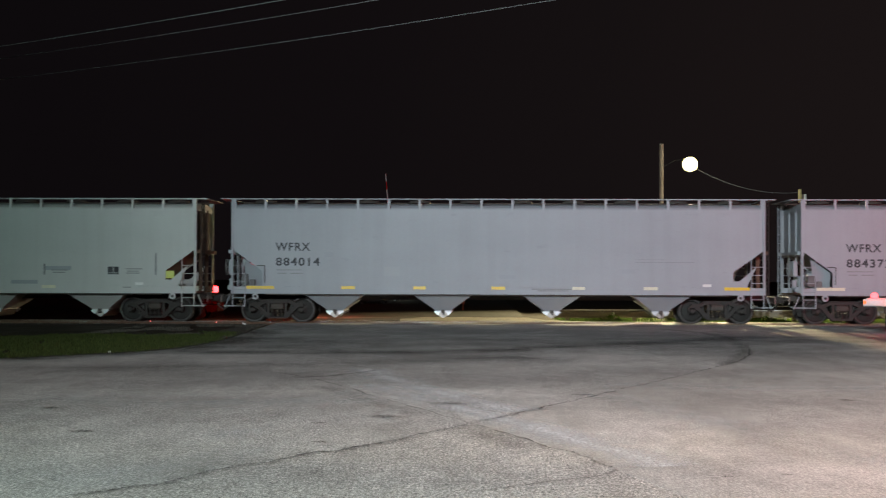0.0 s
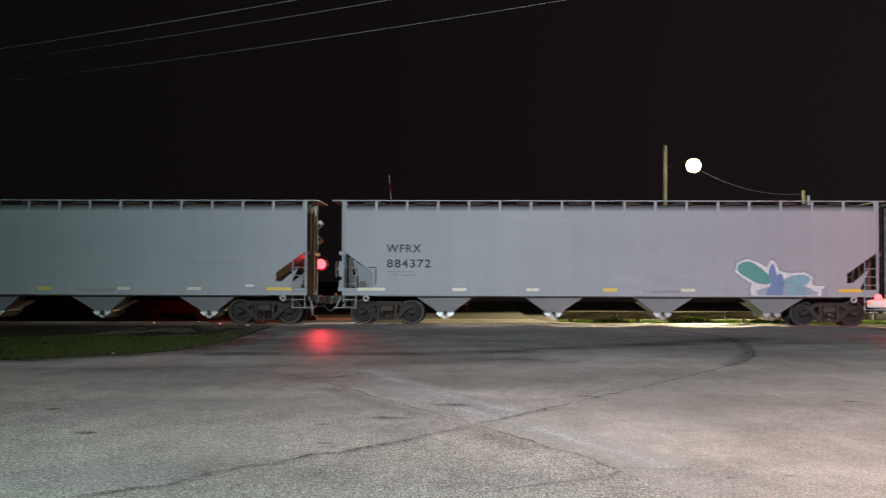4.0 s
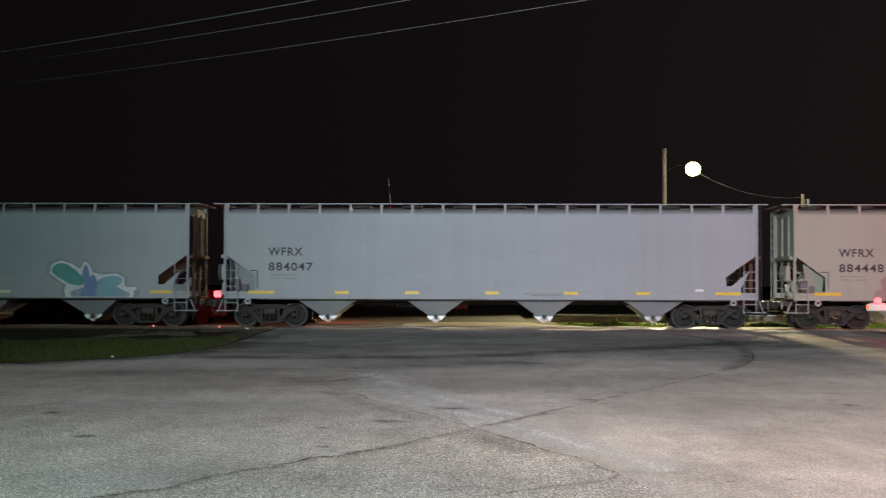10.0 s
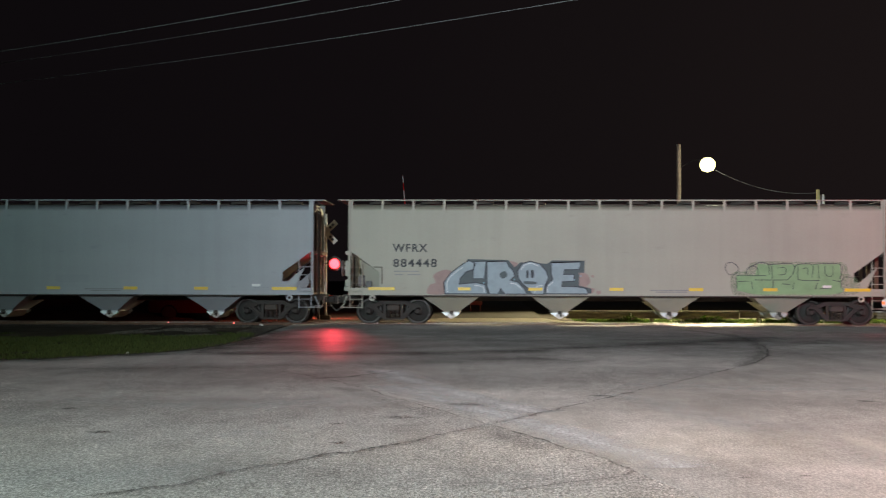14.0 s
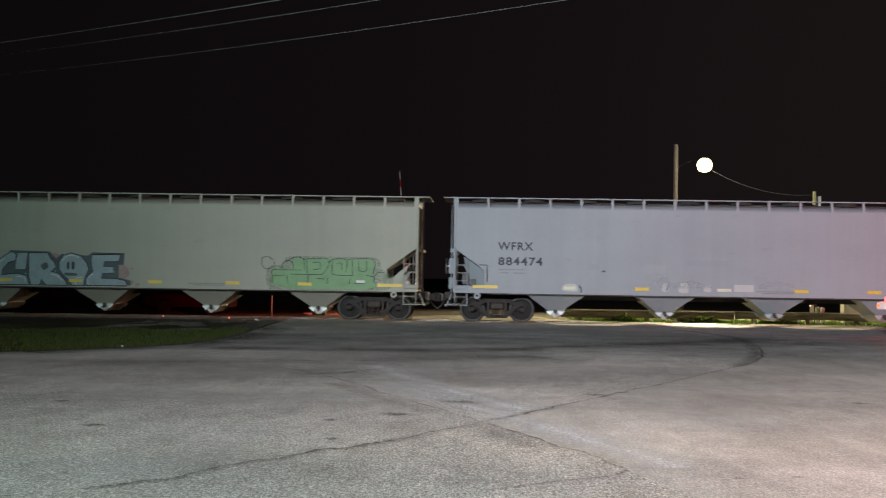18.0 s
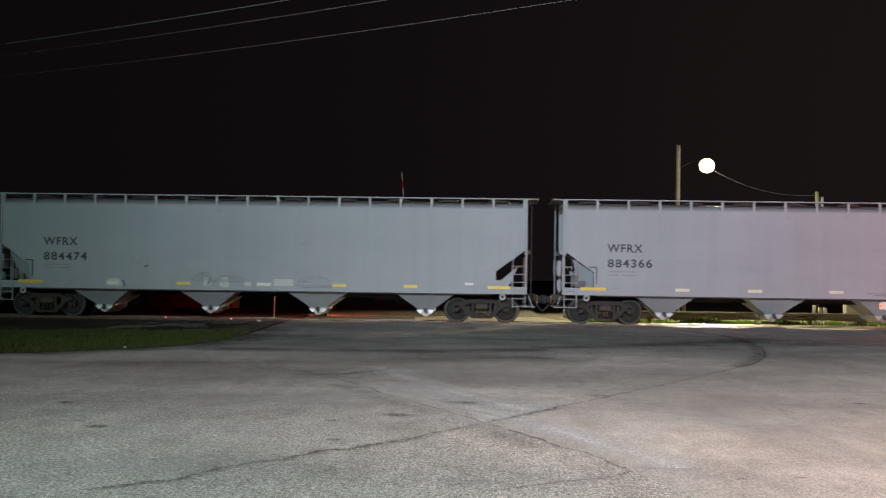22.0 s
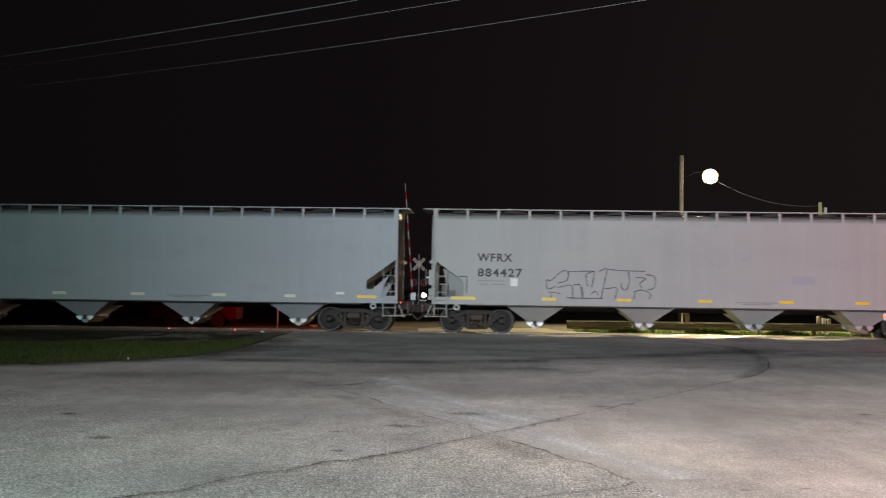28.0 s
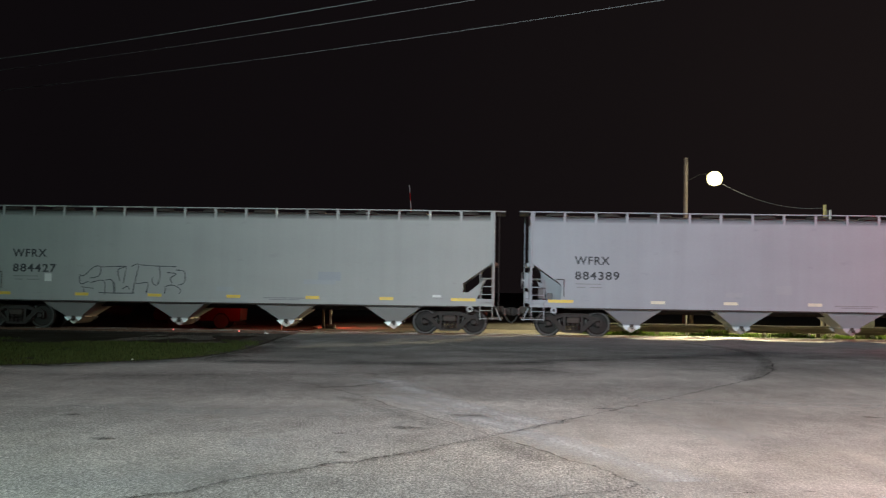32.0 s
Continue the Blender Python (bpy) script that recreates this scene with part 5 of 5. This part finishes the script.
# ---- far side of the track ----
def crossing_mast(at, label, lit, turn=0.0, height=4.3):
    mast = thing("crossing_signal", at, label, "crossing signal", "crossing signals", turn=turn)
    part("pole", rods(0.06, ((0, 0, 0), (0, 0, height)), n=12), GALV, mast)
    part("base", boxes((-0.2, 0.2, -0.2, 0.2, 0, 0.18), bevel=0.03), DARK, mast)
    for a in (-1, 1):
        bm = boxes((-0.60, 0.60, -0.012, 0.012, -0.115, 0.115))
        bmesh.ops.transform(bm, matrix=Matrix.Translation((0, -0.085 - 0.03 * (a > 0), height - 0.74)) @ Matrix.Rotation(radians(45 * a), 4, "Y"), verts=bm.verts)
        blade = part("crossbuck_blade", bm, SHEETING, mast, "white reflective crossbuck board")
        for u in (-0.42, -0.28, 0.28, 0.42):
            tx = boxes((u - 0.05, u + 0.05, -0.016, -0.013, -0.05, 0.05))
            bmesh.ops.transform(tx, matrix=Matrix.Translation((0, -0.085 - 0.03 * (a > 0), height - 0.74)) @ Matrix.Rotation(radians(45 * a), 4, "Y"), verts=tx.verts)
            part("letter_bar", tx, BLACK, blade)
    part("crossarm", rods(0.03, ((-0.42, -0.05, 2.27), (0.42, -0.05, 2.27))), BLACK, mast)
    for s in (-1, 1):
        bg = lathe([(0.30, 0.0), (0.30, 0.012)], "y", 24)
        bmesh.ops.transform(bg, matrix=Matrix.Translation((s * 0.38, -0.16, 2.27)), verts=bg.verts)
        back = part("background_disc", bg, BLACK, mast, "black round background")
        ln = lathe([(0.20, -0.02), (0.195, -0.05), (0.10, -0.085), (0.01, -0.10)], "y", 20)
        bmesh.ops.transform(ln, matrix=Matrix.Translation((s * 0.38, -0.16, 2.27)), verts=ln.verts)
        on = lit and s > 0
        part("lens", ln, RED_LENS if on else RED_OFF, back, "lit red lens" if on else "dark red lens")
        hd = bmesh.new()
        for i in range(9):
            t0, t1 = radians(10 + 17.8 * i), radians(10 + 17.8 * (i + 1))
            q = [hd.verts.new((s * 0.38 + 0.21 * math.cos(t), -0.16 - d, 2.27 + 0.21 * math.sin(t))) for t, d in ((t0, 0.012), (t1, 0.012), (t1, 0.22), (t0, 0.22))]
            hd.faces.new(q)
        bmesh.ops.solidify(hd, geom=hd.faces, thickness=0.006)
        part("hood", hd, BLACK, back)
    return mast


crossing_mast((-6.94, 56.0, 0.0), "railway crossing signal with white crossbuck and a lit red flasher", True)
# assumed signal outside the view, added to go with the red fill
crossing_mast((27.0, 32.2, 0.0), "unseen railway crossing signal beside the near road with a lit red flasher", True, turn=-60)
crossing_mast((-6.0, 105.0, -0.16), "distant railway crossing signal with white crossbuck", False, height=4.4)


def lowered_gate():
    """Gate let down across the lane beyond the track: housing, counterweight, striped arm and its lamps."""
    g = thing("crossing_gate", (-6.98, 56.28, 0.0), "lowered red and white crossing gate beside the signal", "crossing gate")
    part("housing", boxes((-0.68, 0.06, -0.19, 0.19, 1.20, 1.68), bevel=0.03), RUST, g, "brown metal gear housing")
    part("pedestal", boxes((-0.34, -0.24, -0.05, 0.05, 0.0, 1.198), bevel=0.01), DARK, g)
    part("pivot_plate", slab([(-0.20, 0.84), (0.14, 0.84), (0.14, 1.02), (-0.06, 1.30), (-0.20, 1.30)], -0.215, -0.195), DARK, g)
    part("counterweight", boxes((-1.05, -0.55, -0.235, -0.195, 0.80, 1.05), bevel=0.01), DARK, g)
    for i in range(8):
        u = 0.145 + 0.41 * i
        part("stripe", boxes((u, u + 0.405, -0.225, -0.200, 0.87 + 0.002 * i, 0.98 - 0.002 * i)), RED_SIGN if i % 2 == 0 else SHEETING, g, "red stripe" if i % 2 == 0 else "white stripe")
    for u, lit in ((1.0, False), (2.27, True), (3.3, False)):
        l = part("arm_lamp", boxes((u - 0.05, u + 0.05, -0.26, -0.19, 0.985, 1.005)), BLACK, g)
        part("lens", lathe_ball((u, -0.225, 1.055), 0.058), RED_LENS if lit else RED_OFF, l, "lit red lens" if lit else "dark red lens")


lowered_gate()


def gate_arm():
    g = thing("crossing_gate", (-6.35, 104.0, -0.16), "raised red and white striped crossing gate", "crossing gate")
    part("post", rods(0.09, ((0, 0, 0), (0, 0, 1.4)), n=12), GALV, g)
    part("gear_box", boxes((-0.2, 0.2, -0.25, 0.25, 0.9, 1.5), bevel=0.03), GALV, g)
    a, b = Vector((-0.05, -0.1, 1.3)), Vector((-0.72, -0.1, 9.75))
    for i in range(14):
        p, q = a.lerp(b, i / 14), a.lerp(b, (i + 1) / 14)
        part("stripe", rods(0.075 - 0.0025 * i, (p, q), n=8), WHITE if i % 2 else RED_SIGN, g, "white stripe" if i % 2 else "red stripe")


gate_arm()


def octagon_sign():
    s = thing("stop_sign", (-9.1, 57.0, -0.1), "red octagonal road sign with a red plate on a post", "road sign")
    part("post", boxes((-0.03, 0.03, -0.02, 0.02, 0, 3.0)), GALV, s)
    oct_ = [(0.41 * math.cos(radians(22.5 + 45 * i)), 2.52 + 0.41 * math.sin(radians(22.5 + 45 * i))) for i in range(8)]
    s.rotation_euler = (radians(-2.5), 0, radians(5))
    part("sign_plate", slab(oct_, -0.035, -0.024), RED_SIGN, s, "red octagonal plate")
    part("lower_plate", boxes((-0.38, 0.38, -0.035, -0.024, 1.72, 2.10)), RED_SIGN, s, "red rectangular plate")


octagon_sign()


def street_lamp():
    l = thing("street_lamp", (11.06, 84.0, -0.16), "wooden utility pole carrying a lit street lamp", "street lamp")
    part("pole", rods(0.14, ((0, 0, 0), (0, 0, 10.06)), n=12), WOOD, l, "weathered wooden pole")
    part("arm", rods(0.025, ((0, 0, 8.6), (0.7, -0.9, 8.98)), ((0.7, -0.9, 8.98), (1.40, -1.85, 8.98))), BLACK, l)
    head = lathe([(0.10, 0.42), (0.16, 0.34), (0.30, 0.24), (0.34, 0.18)], "z", 20)
    bmesh.ops.transform(head, matrix=Matrix.Translation((1.44, -1.9, 8.73)), verts=head.verts)
    part("lamp_housing", head, BLACK, l)
    # ring hidden inside the globe, added to cut off the lamp's beam
    hood = bmesh.new()
    rim = [(0.29, 8.424), (0.29, 8.62), (0.02, 8.625), (0.02, 8.635), (0.30, 8.635), (0.30, 8.424)]
    turns = [[hood.verts.new((1.44 + r * math.cos(a), -1.9 + r * math.sin(a), z)) for a in [6.28319 * k / 32 for k in range(32)]] for r, z in rim]
    for a, b in zip(turns, turns[1:] + turns[:1]):
        for k in range(32):
            hood.faces.new((a[k], a[(k + 1) % 32], b[(k + 1) % 32], b[k]))
    part("hood", hood, BLACK, l)
    # globe is sized to the lamp's bloom as it looks from the camera
    gl = lathe([(0.18, 0.34), (0.34, 0.24), (0.45, 0.07), (0.47, -0.08), (0.43, -0.28), (0.33, -0.42), (0.05, -0.52)], "z", 24)
    bmesh.ops.transform(gl, matrix=Matrix.Translation((1.44, -1.9, 8.73)), verts=gl.verts)
    g = part("lamp_globe", gl, LAMP_GLOW, l, "glowing yellow-white globe, widened for the lamp's bloom")
    g.visible_shadow = False


street_lamp()


def service_pole():
    p = thing("service_pole", (19.5, 84.0, -0.16), "short pale service pole with two stubs", "utility pole")
    part("pole", rods(0.12, ((0, 0, 0), (0, 0, 7.0)), n=12), WOOD, p)
    part("stub", rods(0.11, ((-0.12, -0.1, 6.5), (-0.12, -0.1, 7.3)), n=10), LAMPLIT_STUB, p, "stub painted yellow for the street lamp's light")
    part("insulator", rods(0.09, ((0.2, -0.1, 6.4), (0.2, -0.1, 7.0)), n=10), WHITE, p)


service_pole()


def cable(name, pts, r, label):
    """One bent tube along the points."""
    bm = bmesh.new()
    line = [Vector(p) for p in pts]
    last = None
    for k, p in enumerate(line):
        d = (line[min(k + 1, len(line) - 1)] - line[max(k - 1, 0)]).normalized()
        u = d.cross(Vector((0, 0, 1))).normalized()
        v = u.cross(d)
        ring_ = [bm.verts.new(p + (u * math.cos(a) + v * math.sin(a)) * r) for a in (0, 1.257, 2.513, 3.770, 5.027)]
        if last:
            for i in range(5):
                bm.faces.new((last[i], last[(i + 1) % 5], ring_[(i + 1) % 5], ring_[i]))
        last = ring_
    bmesh.ops.recalc_face_normals(bm, faces=bm.faces)
    solid(name, bm, WIRE, label, "cable")


def sagging(a, b, sag, n=24):
    a, b = Vector(a), Vector(b)
    return [a.lerp(b, i / n) - Vector((0, 0, sag * 4 * (i / n) * (1 - i / n))) for i in range(n + 1)]


cable("service_cable", sagging((12.9, 83.8, 8.5), (19.4, 83.9, 6.95), 0.55), 0.02, "thin sagging cable lit by the street lamp")
for (x, y) in ((-10.9, 51.0), (-10.9, 46.7), (-11.4, 44.9)):
    cable("overhead_wire", sagging((x - 24, y + 18, 10.6), (x + 32, y - 24, 10.6), 0.7, 40), 0.0145, "bare overhead wire against the night sky")


def barrier():
    """Low timber barrier beyond the track: long sagging beams on short leaning posts."""
    f = thing("timber_barrier", (0, 57.9, -0.16), "low weathered timber barrier on short pale posts", "barrier")
    for k, (x0, x1) in enumerate(((2.9, 10.1), (10.14, 16.2), (16.24, 22.6), (22.64, 30.0))):
        bm, n, last = bmesh.new(), 22, None
        for i in range(n + 1):
            x = x0 + (x1 - x0) * i / n
            mid = 0.33 + 0.035 * noise.noise((x * 0.55, k * 3, 2)) + 0.012 * noise.noise((x * 2.3, k, 5)) + (0.03 if k == 1 else 0)
            half = 0.155 + 0.02 * noise.noise((x * 0.9, k, 8))
            loop = [bm.verts.new((x, 0.10 * math.cos(a) * (1.0 if i not in (0, n) else 0.86), mid + half * math.sin(a))) for a in [6.28319 * (q + 0.5) / 8 for q in range(8)]]
            if last:
                for q in range(8):
                    bm.faces.new((last[q], last[(q + 1) % 8], loop[(q + 1) % 8], loop[q]))
            else:
                bm.faces.new(loop[::-1])
            last = loop
        bm.faces.new(last)
        part("beam", bm, GREY_WOOD, f, "grey-brown bowed timber beam")
        for u in (0.8, 0.5 * (x1 - x0), x1 - x0 - 1.0):
            part("rear_post", boxes((x0 + u - 0.08, x0 + u + 0.08, 0.105, 0.25, 0.0, 0.40)), WOOD, f)
        # added white rod that imitates light along the beam's top edge
        part("top_rail", rods(0.03, *[((x0 + (x1 - x0) * q / 6, 0.02, 0.515 + 0.03 * noise.noise((x0 + q, 3, k))), (x0 + (x1 - x0) * (q + 1) / 6, 0.02, 0.515 + 0.03 * noise.noise((x0 + q + 1, 3, k)))) for q in range(6)], n=8), WHITE, f, "thin white rod standing in for the beam's lit top edge")
    for x, h, lean in ((5.6, 0.42, 0.0), (10.95, 0.24, -0.06), (12.7, 0.24, 0.02), (13.56, 0.17, 0.0), (14.61, 0.10, 0.0), (15.91, 0.10, 0.0), (17.4, 0.2, 0.03)):
        bm = boxes((x - 0.045, x + 0.045, -0.26, -0.17, 0.0, h), bevel=0.01)
        for v in bm.verts:
            v.co.x += lean * v.co.z / h
        part("stub_post", bm, WHITE, f, "short pale leaning post")
    p = thing("sign_post", (7.85, 58.5, -0.16), "slim pale post beside a thicker timber post", "post")
    part("slim_post", boxes((-0.10, -0.03, -0.05, 0.05, 0, 1.6), bevel=0.01), WHITE, p)
    part("timber_post", boxes((0.05, 0.24, 0.0, 0.19, 0, 1.65), bevel=0.02), WOOD, p)
    c = thing("cable_pedestal", (13.95, 60.0, -0.16), "pair of pale square utility pedestals", "pedestal")
    for u, h in ((-0.16, 0.82), (0.08, 0.74), (0.30, 0.72)):
        part("pedestal", boxes((u - 0.07, u + 0.07, -0.09, 0.09, 0, h), bevel=0.02), WHITE, c)


barrier()


def bushes():
    for k, (x, y, w, h) in enumerate([(5.3, 57.0, 0.8, 0.42), (8.7, 57.2, 1.0, 0.40), (11.9, 57.2, 0.9, 0.36), (18.8, 57.2, 1.0, 0.38)]):
        b = thing("bush", (x, y, -0.16), "unkempt green bush beyond the kerb", "bush", "bushes beyond the track")
        part("stems", rods(0.02, *[((0, 0, 0), (random.uniform(-w, w) * 0.6, random.uniform(-0.3, 0.3), h * random.uniform(0.4, 0.8))) for _ in range(8)]), WOOD, b)
        verts, faces = [], []
        for _ in range(450):
            a, r = random.uniform(0, 6.28), math.sqrt(random.random())
            px, py = w * r * math.cos(a), 0.4 * r * math.sin(a)
            top = h * (1 - 0.7 * r * r) * (0.75 + 0.5 * noise.noise((px * 2 + k * 9, py * 2, 0)))
            pz = random.uniform(0.05, max(top, 0.1))
            s = random.uniform(0.04, 0.09)
            i = len(verts)
            d1, d2 = Vector([random.uniform(-1, 1) for _ in range(3)]).normalized() * s, Vector([random.uniform(-1, 1) for _ in range(3)]).normalized() * s * 0.6
            p = Vector((px, py, pz))
            verts += [p - d1, p + d2, p + d1, p - d2]
            faces.append((i, i + 1, i + 2, i + 3))
        me = bpy.data.meshes.new("foliage")
        me.from_pydata(verts, [], faces)
        me.materials.append(BUSH)
        o = new("foliage", me)
        o.parent = b


bushes()


def embankment():
    """Earth bank beyond the track on the verge side."""
    verts, faces, nx, ny = [], [], 90, 16
    for j in range(ny + 1):
        for i in range(nx + 1):
            x, v = -73 + 60.5 * i / nx, j / ny
            fade = min(1, (-12.5 - x) / 3.0)
            z = 2.1 * math.sin(v * math.pi / 2) ** 1.3 * fade + 0.12 * noise.noise((x * 0.9, v * 5, 2)) * fade + 0.05 * noise.noise((x * 3, v * 14, 4))
            verts.append((x, 58.6 + 9 * v + 0.4 * noise.noise((x * 0.3, 0, 1)), -0.158 + max(z, 0) * (0 if j == 0 else 1)))
    for j in range(ny):
        for i in range(nx):
            a = j * (nx + 1) + i
            faces.append((a, a + 1, a + nx + 2, a + nx + 1))
    me = bpy.data.meshes.new("embankment")
    me.from_pydata(verts, [], faces)
    me.materials.append(DIRT)
    tagged(new("embankment", me), "dark earth bank beyond the track", "embankment", kind="structure")


embankment()


def weedy(x, y):
    return -0.16 if noise.noise((x * 0.55, y * 0.4, 12)) + random.uniform(-0.35, 0.35) > -0.12 else None


blades("weeds", 13000, ((3.4, 30), (53.4, 63)), weedy, 0.14, BUSH, "ragged weeds in tufts along the far kerb", "weeds")


cab = thing("utility_cabinet", (15.35, 59.4, -0.16), "white metal utility cabinet behind the barrier", "cabinet")
part("body", boxes((-0.42, 0.42, -0.30, 0.30, 0.05, 0.98), bevel=0.02), WHITE, cab)
part("door", boxes((-0.36, 0.36, -0.322, -0.303, 0.13, 0.90)), WHITE, cab)
part("plinth", boxes((-0.46, 0.46, -0.34, 0.34, 0, 0.05)), CONCRETE, cab)


def low_board():
    b = thing("low_board", (-1.08, 72.0, -0.16), "low pale board on two short posts beyond the track", "board")
    part("panel", boxes((-0.36, 0.36, -0.02, 0.02, 0.50, 0.80), bevel=0.008), CONCRETE, b)
    for x in (-0.25, 0.25):
        part("post", boxes((x - 0.03, x + 0.03, 0.021, 0.07, 0, 0.75)), WOOD, b)


low_board()


def distant_car():
    c = thing("waiting_car", (-6.3, 106.5, -0.16), "distant dark car waiting with headlamps on", "car")
    part("body", boxes((-0.9, 0.9, 0, 4.3, 0.35, 0.95), bevel=0.12), BLACK, c)
    part("cabin", boxes((-0.75, 0.75, 1.2, 3.8, 0.95, 1.5), bevel=0.15), BLACK, c)
    for x in (-0.62, 0.62):
        part("headlamp", boxes((x - 0.09, x + 0.09, -0.03, 0.02, 0.70, 0.85), bevel=0.01) if x < 0 else headlamp(x), BLACK if x < 0 else HEAD_GLOW, c, "lit white headlamp" if x > 0 else "dark headlamp")
    for x in (-0.8, 0.8):
        for y in (0.8, 3.4):
            part("wheel", rods(0.32, ((x - 0.1, y, 0.32), (x + 0.1, y, 0.32)), n=16), RUBBER, c)


def headlamp(x):
    bm = lathe([(0.17, 0.0), (0.16, -0.04), (0.08, -0.07), (0.01, -0.08)], "y", 16)
    bmesh.ops.transform(bm, matrix=Matrix.Translation((x, 0, 1.29)), verts=bm.verts)
    return bm


distant_car()


def side_on_car():
    """Small dark red hatchback standing side-on, with wheel arches, glass and a lit tail lamp."""
    c = thing("red_hatchback", (-11.32, 60.4, -0.16), "dark red hatchback waiting beyond the track with a lit tail lamp", "car", turn=180)
    low = [(0.02, 0.35), (0.35, 0.30)] + [(0.85 + 0.36 * math.cos(radians(a)), 0.32 + 0.36 * math.sin(radians(a))) for a in range(180, -1, -30)] + [(2.9 + 0.36 * math.cos(radians(a)), 0.32 + 0.36 * math.sin(radians(a))) for a in range(180, -1, -30)] + [(3.75, 0.32), (3.85, 0.55), (3.75, 0.82), (3.0, 0.98), (2.6, 1.02), (0.15, 1.05), (0.0, 0.85)]
    part("body", slab(low, -0.82, 0.82), CAR_RED, c, "dark red body")
    part("roof", slab([(0.15, 1.052), (0.35, 1.45), (0.6, 1.52), (1.7, 1.52), (2.55, 1.03)], -0.70, 0.70), CAR_RED, c)
    part("side_glass", slab([(0.42, 1.10), (0.55, 1.42), (1.62, 1.42), (2.25, 1.08)], 0.703, 0.716), BLACK, c, "dark side windows")
    for x in (0.85, 2.9):
        for y in (-0.72, 0.72):
            w = part("wheel", rods(0.31, ((x, y - 0.09, 0.31), (x, y + 0.09, 0.31)), n=18), BLACK_RUBBER, c)
            part("hubcap", rods(0.19, ((x, y - 0.098, 0.31), (x, y + 0.098, 0.31)), n=12), BLACK_RUBBER, w)
    part("tail_lamp", boxes((-0.02, 0.30, 0.72, 0.86, 1.17, 1.45), bevel=0.05), TAIL_GLOW, c, "lit red tail lamp")


side_on_car()


def leaving_car():
    c = thing("leaving_car", (-7.0, 90.0, -0.16), "distant dark car seen from behind, tail lamps lit", "car")
    part("body", boxes((-0.88, 0.88, 0, 4.2, 0.3, 0.95), bevel=0.12), BLACK, c)
    part("cabin", boxes((-0.75, 0.75, 0.5, 3.0, 0.94, 1.48), bevel=0.15), BLACK, c)
    for x in (-0.68, 0.68):
        part("tail_lamp", boxes((x - 0.10, x + 0.10, -0.03, 0.03, 0.80, 0.95), bevel=0.01), TAIL_GLOW, c, "lit red tail lamp")
        for y in (0.8, 3.3):
            part("wheel", rods(0.32, ((x - 0.1, y, 0.32), (x + 0.1, y, 0.32)), n=16), RUBBER, c)


leaving_car()


# ---- truck waiting on the near side ----
def flatbed():
    p = thing("flatbed_truck", (12.47, 41.5, 0.0), "white flatbed truck waiting with its brake lamps lit", "truck", turn=-40)
    part("deck", boxes((-1.0, 1.0, 0.0, 2.45, 0.92, 1.08), bevel=0.02), WHITE, p, "white flat deck")
    part("bumper", boxes((-1.02, 1.02, -0.16, -0.004, 0.84, 1.06), bevel=0.03), WHITE, p, "pale steel rear bumper")
    part("chassis_rail", boxes((-0.45, -0.33, 0.05, 4.6, 0.62, 0.915), (0.33, 0.45, 0.05, 4.6, 0.62, 0.915)), DARK, p)
    part("cab", slab([(-0.98, 0.62), (0.98, 0.62), (0.98, 1.45), (0.80, 2.05), (-0.80, 2.05), (-0.98, 1.45)], 2.55, 4.0), WHITE, p)
    part("rear_window", boxes((-0.66, 0.66, 2.536, 2.546, 1.50, 1.92)), BLACK, p)
    part("bonnet", slab([(-0.96, 0.62), (0.96, 0.62), (0.96, 1.12), (0.85, 1.22), (-0.85, 1.22), (-0.96, 1.12)], 4.01, 5.1), WHITE, p)
    amber = glow("marker_glass", (1.0, 0.18, 0.05), 1.2)
    for s in (-1, 1):
        part("marker_lamp", boxes((s * 0.95 - 0.045, s * 0.95 + 0.045, -0.172, -0.163, 0.92, 1.0)), amber, p, "red-orange marker lamp")
        dome = lathe([(0.11, 0.0), (0.11, 0.08), (0.08, 0.14), (0.03, 0.165)], "z", 16)
        bmesh.ops.transform(dome, matrix=Matrix.Translation((s * 0.70, -0.03, 1.082)), verts=dome.verts)
        part("brake_lamp", dome, TAIL_GLOW, p, "lit red brake lamp")
        for y in (1.3, 4.3):
            w = part("wheel", rods(0.40, ((s * 0.66 - 0.13, y, 0.40), (s * 0.66 + 0.13, y, 0.40)), n=20), RUBBER, p)
            part("rim", rods(0.22, ((s * 0.66 - 0.138, y, 0.40), (s * 0.66 + 0.138, y, 0.40)), n=14), GALV, w)


flatbed()
lamp("brake_glow", "POINT", (11.85, 41.2, 1.25), 14, (1.0, 0.10, 0.10), None, 0.1)


# ---- what moves ----
def travel(t):
    return 4.1457 * t - 0.004236 * t * t + 0.0001387 * t ** 3


def motions():
    steps = [i * 0.16 for i in range(201)]
    turns = [(t, -math.degrees(travel(t) / 0.457)) for t in steps]
    for car, key, start, number, marks in cars:
        walk(car, [(t, pose(start - travel(t), TRACK_Y, RAIL_Z)) for t in range(0, 33)])
        for w in car.children_recursive:
            if w.name.startswith("wheelset"):
                x = w.location.x
                walk(w, [(t, pose(x, 0, 0.457, 0, a, 0)) for t, a in turns])


motions()
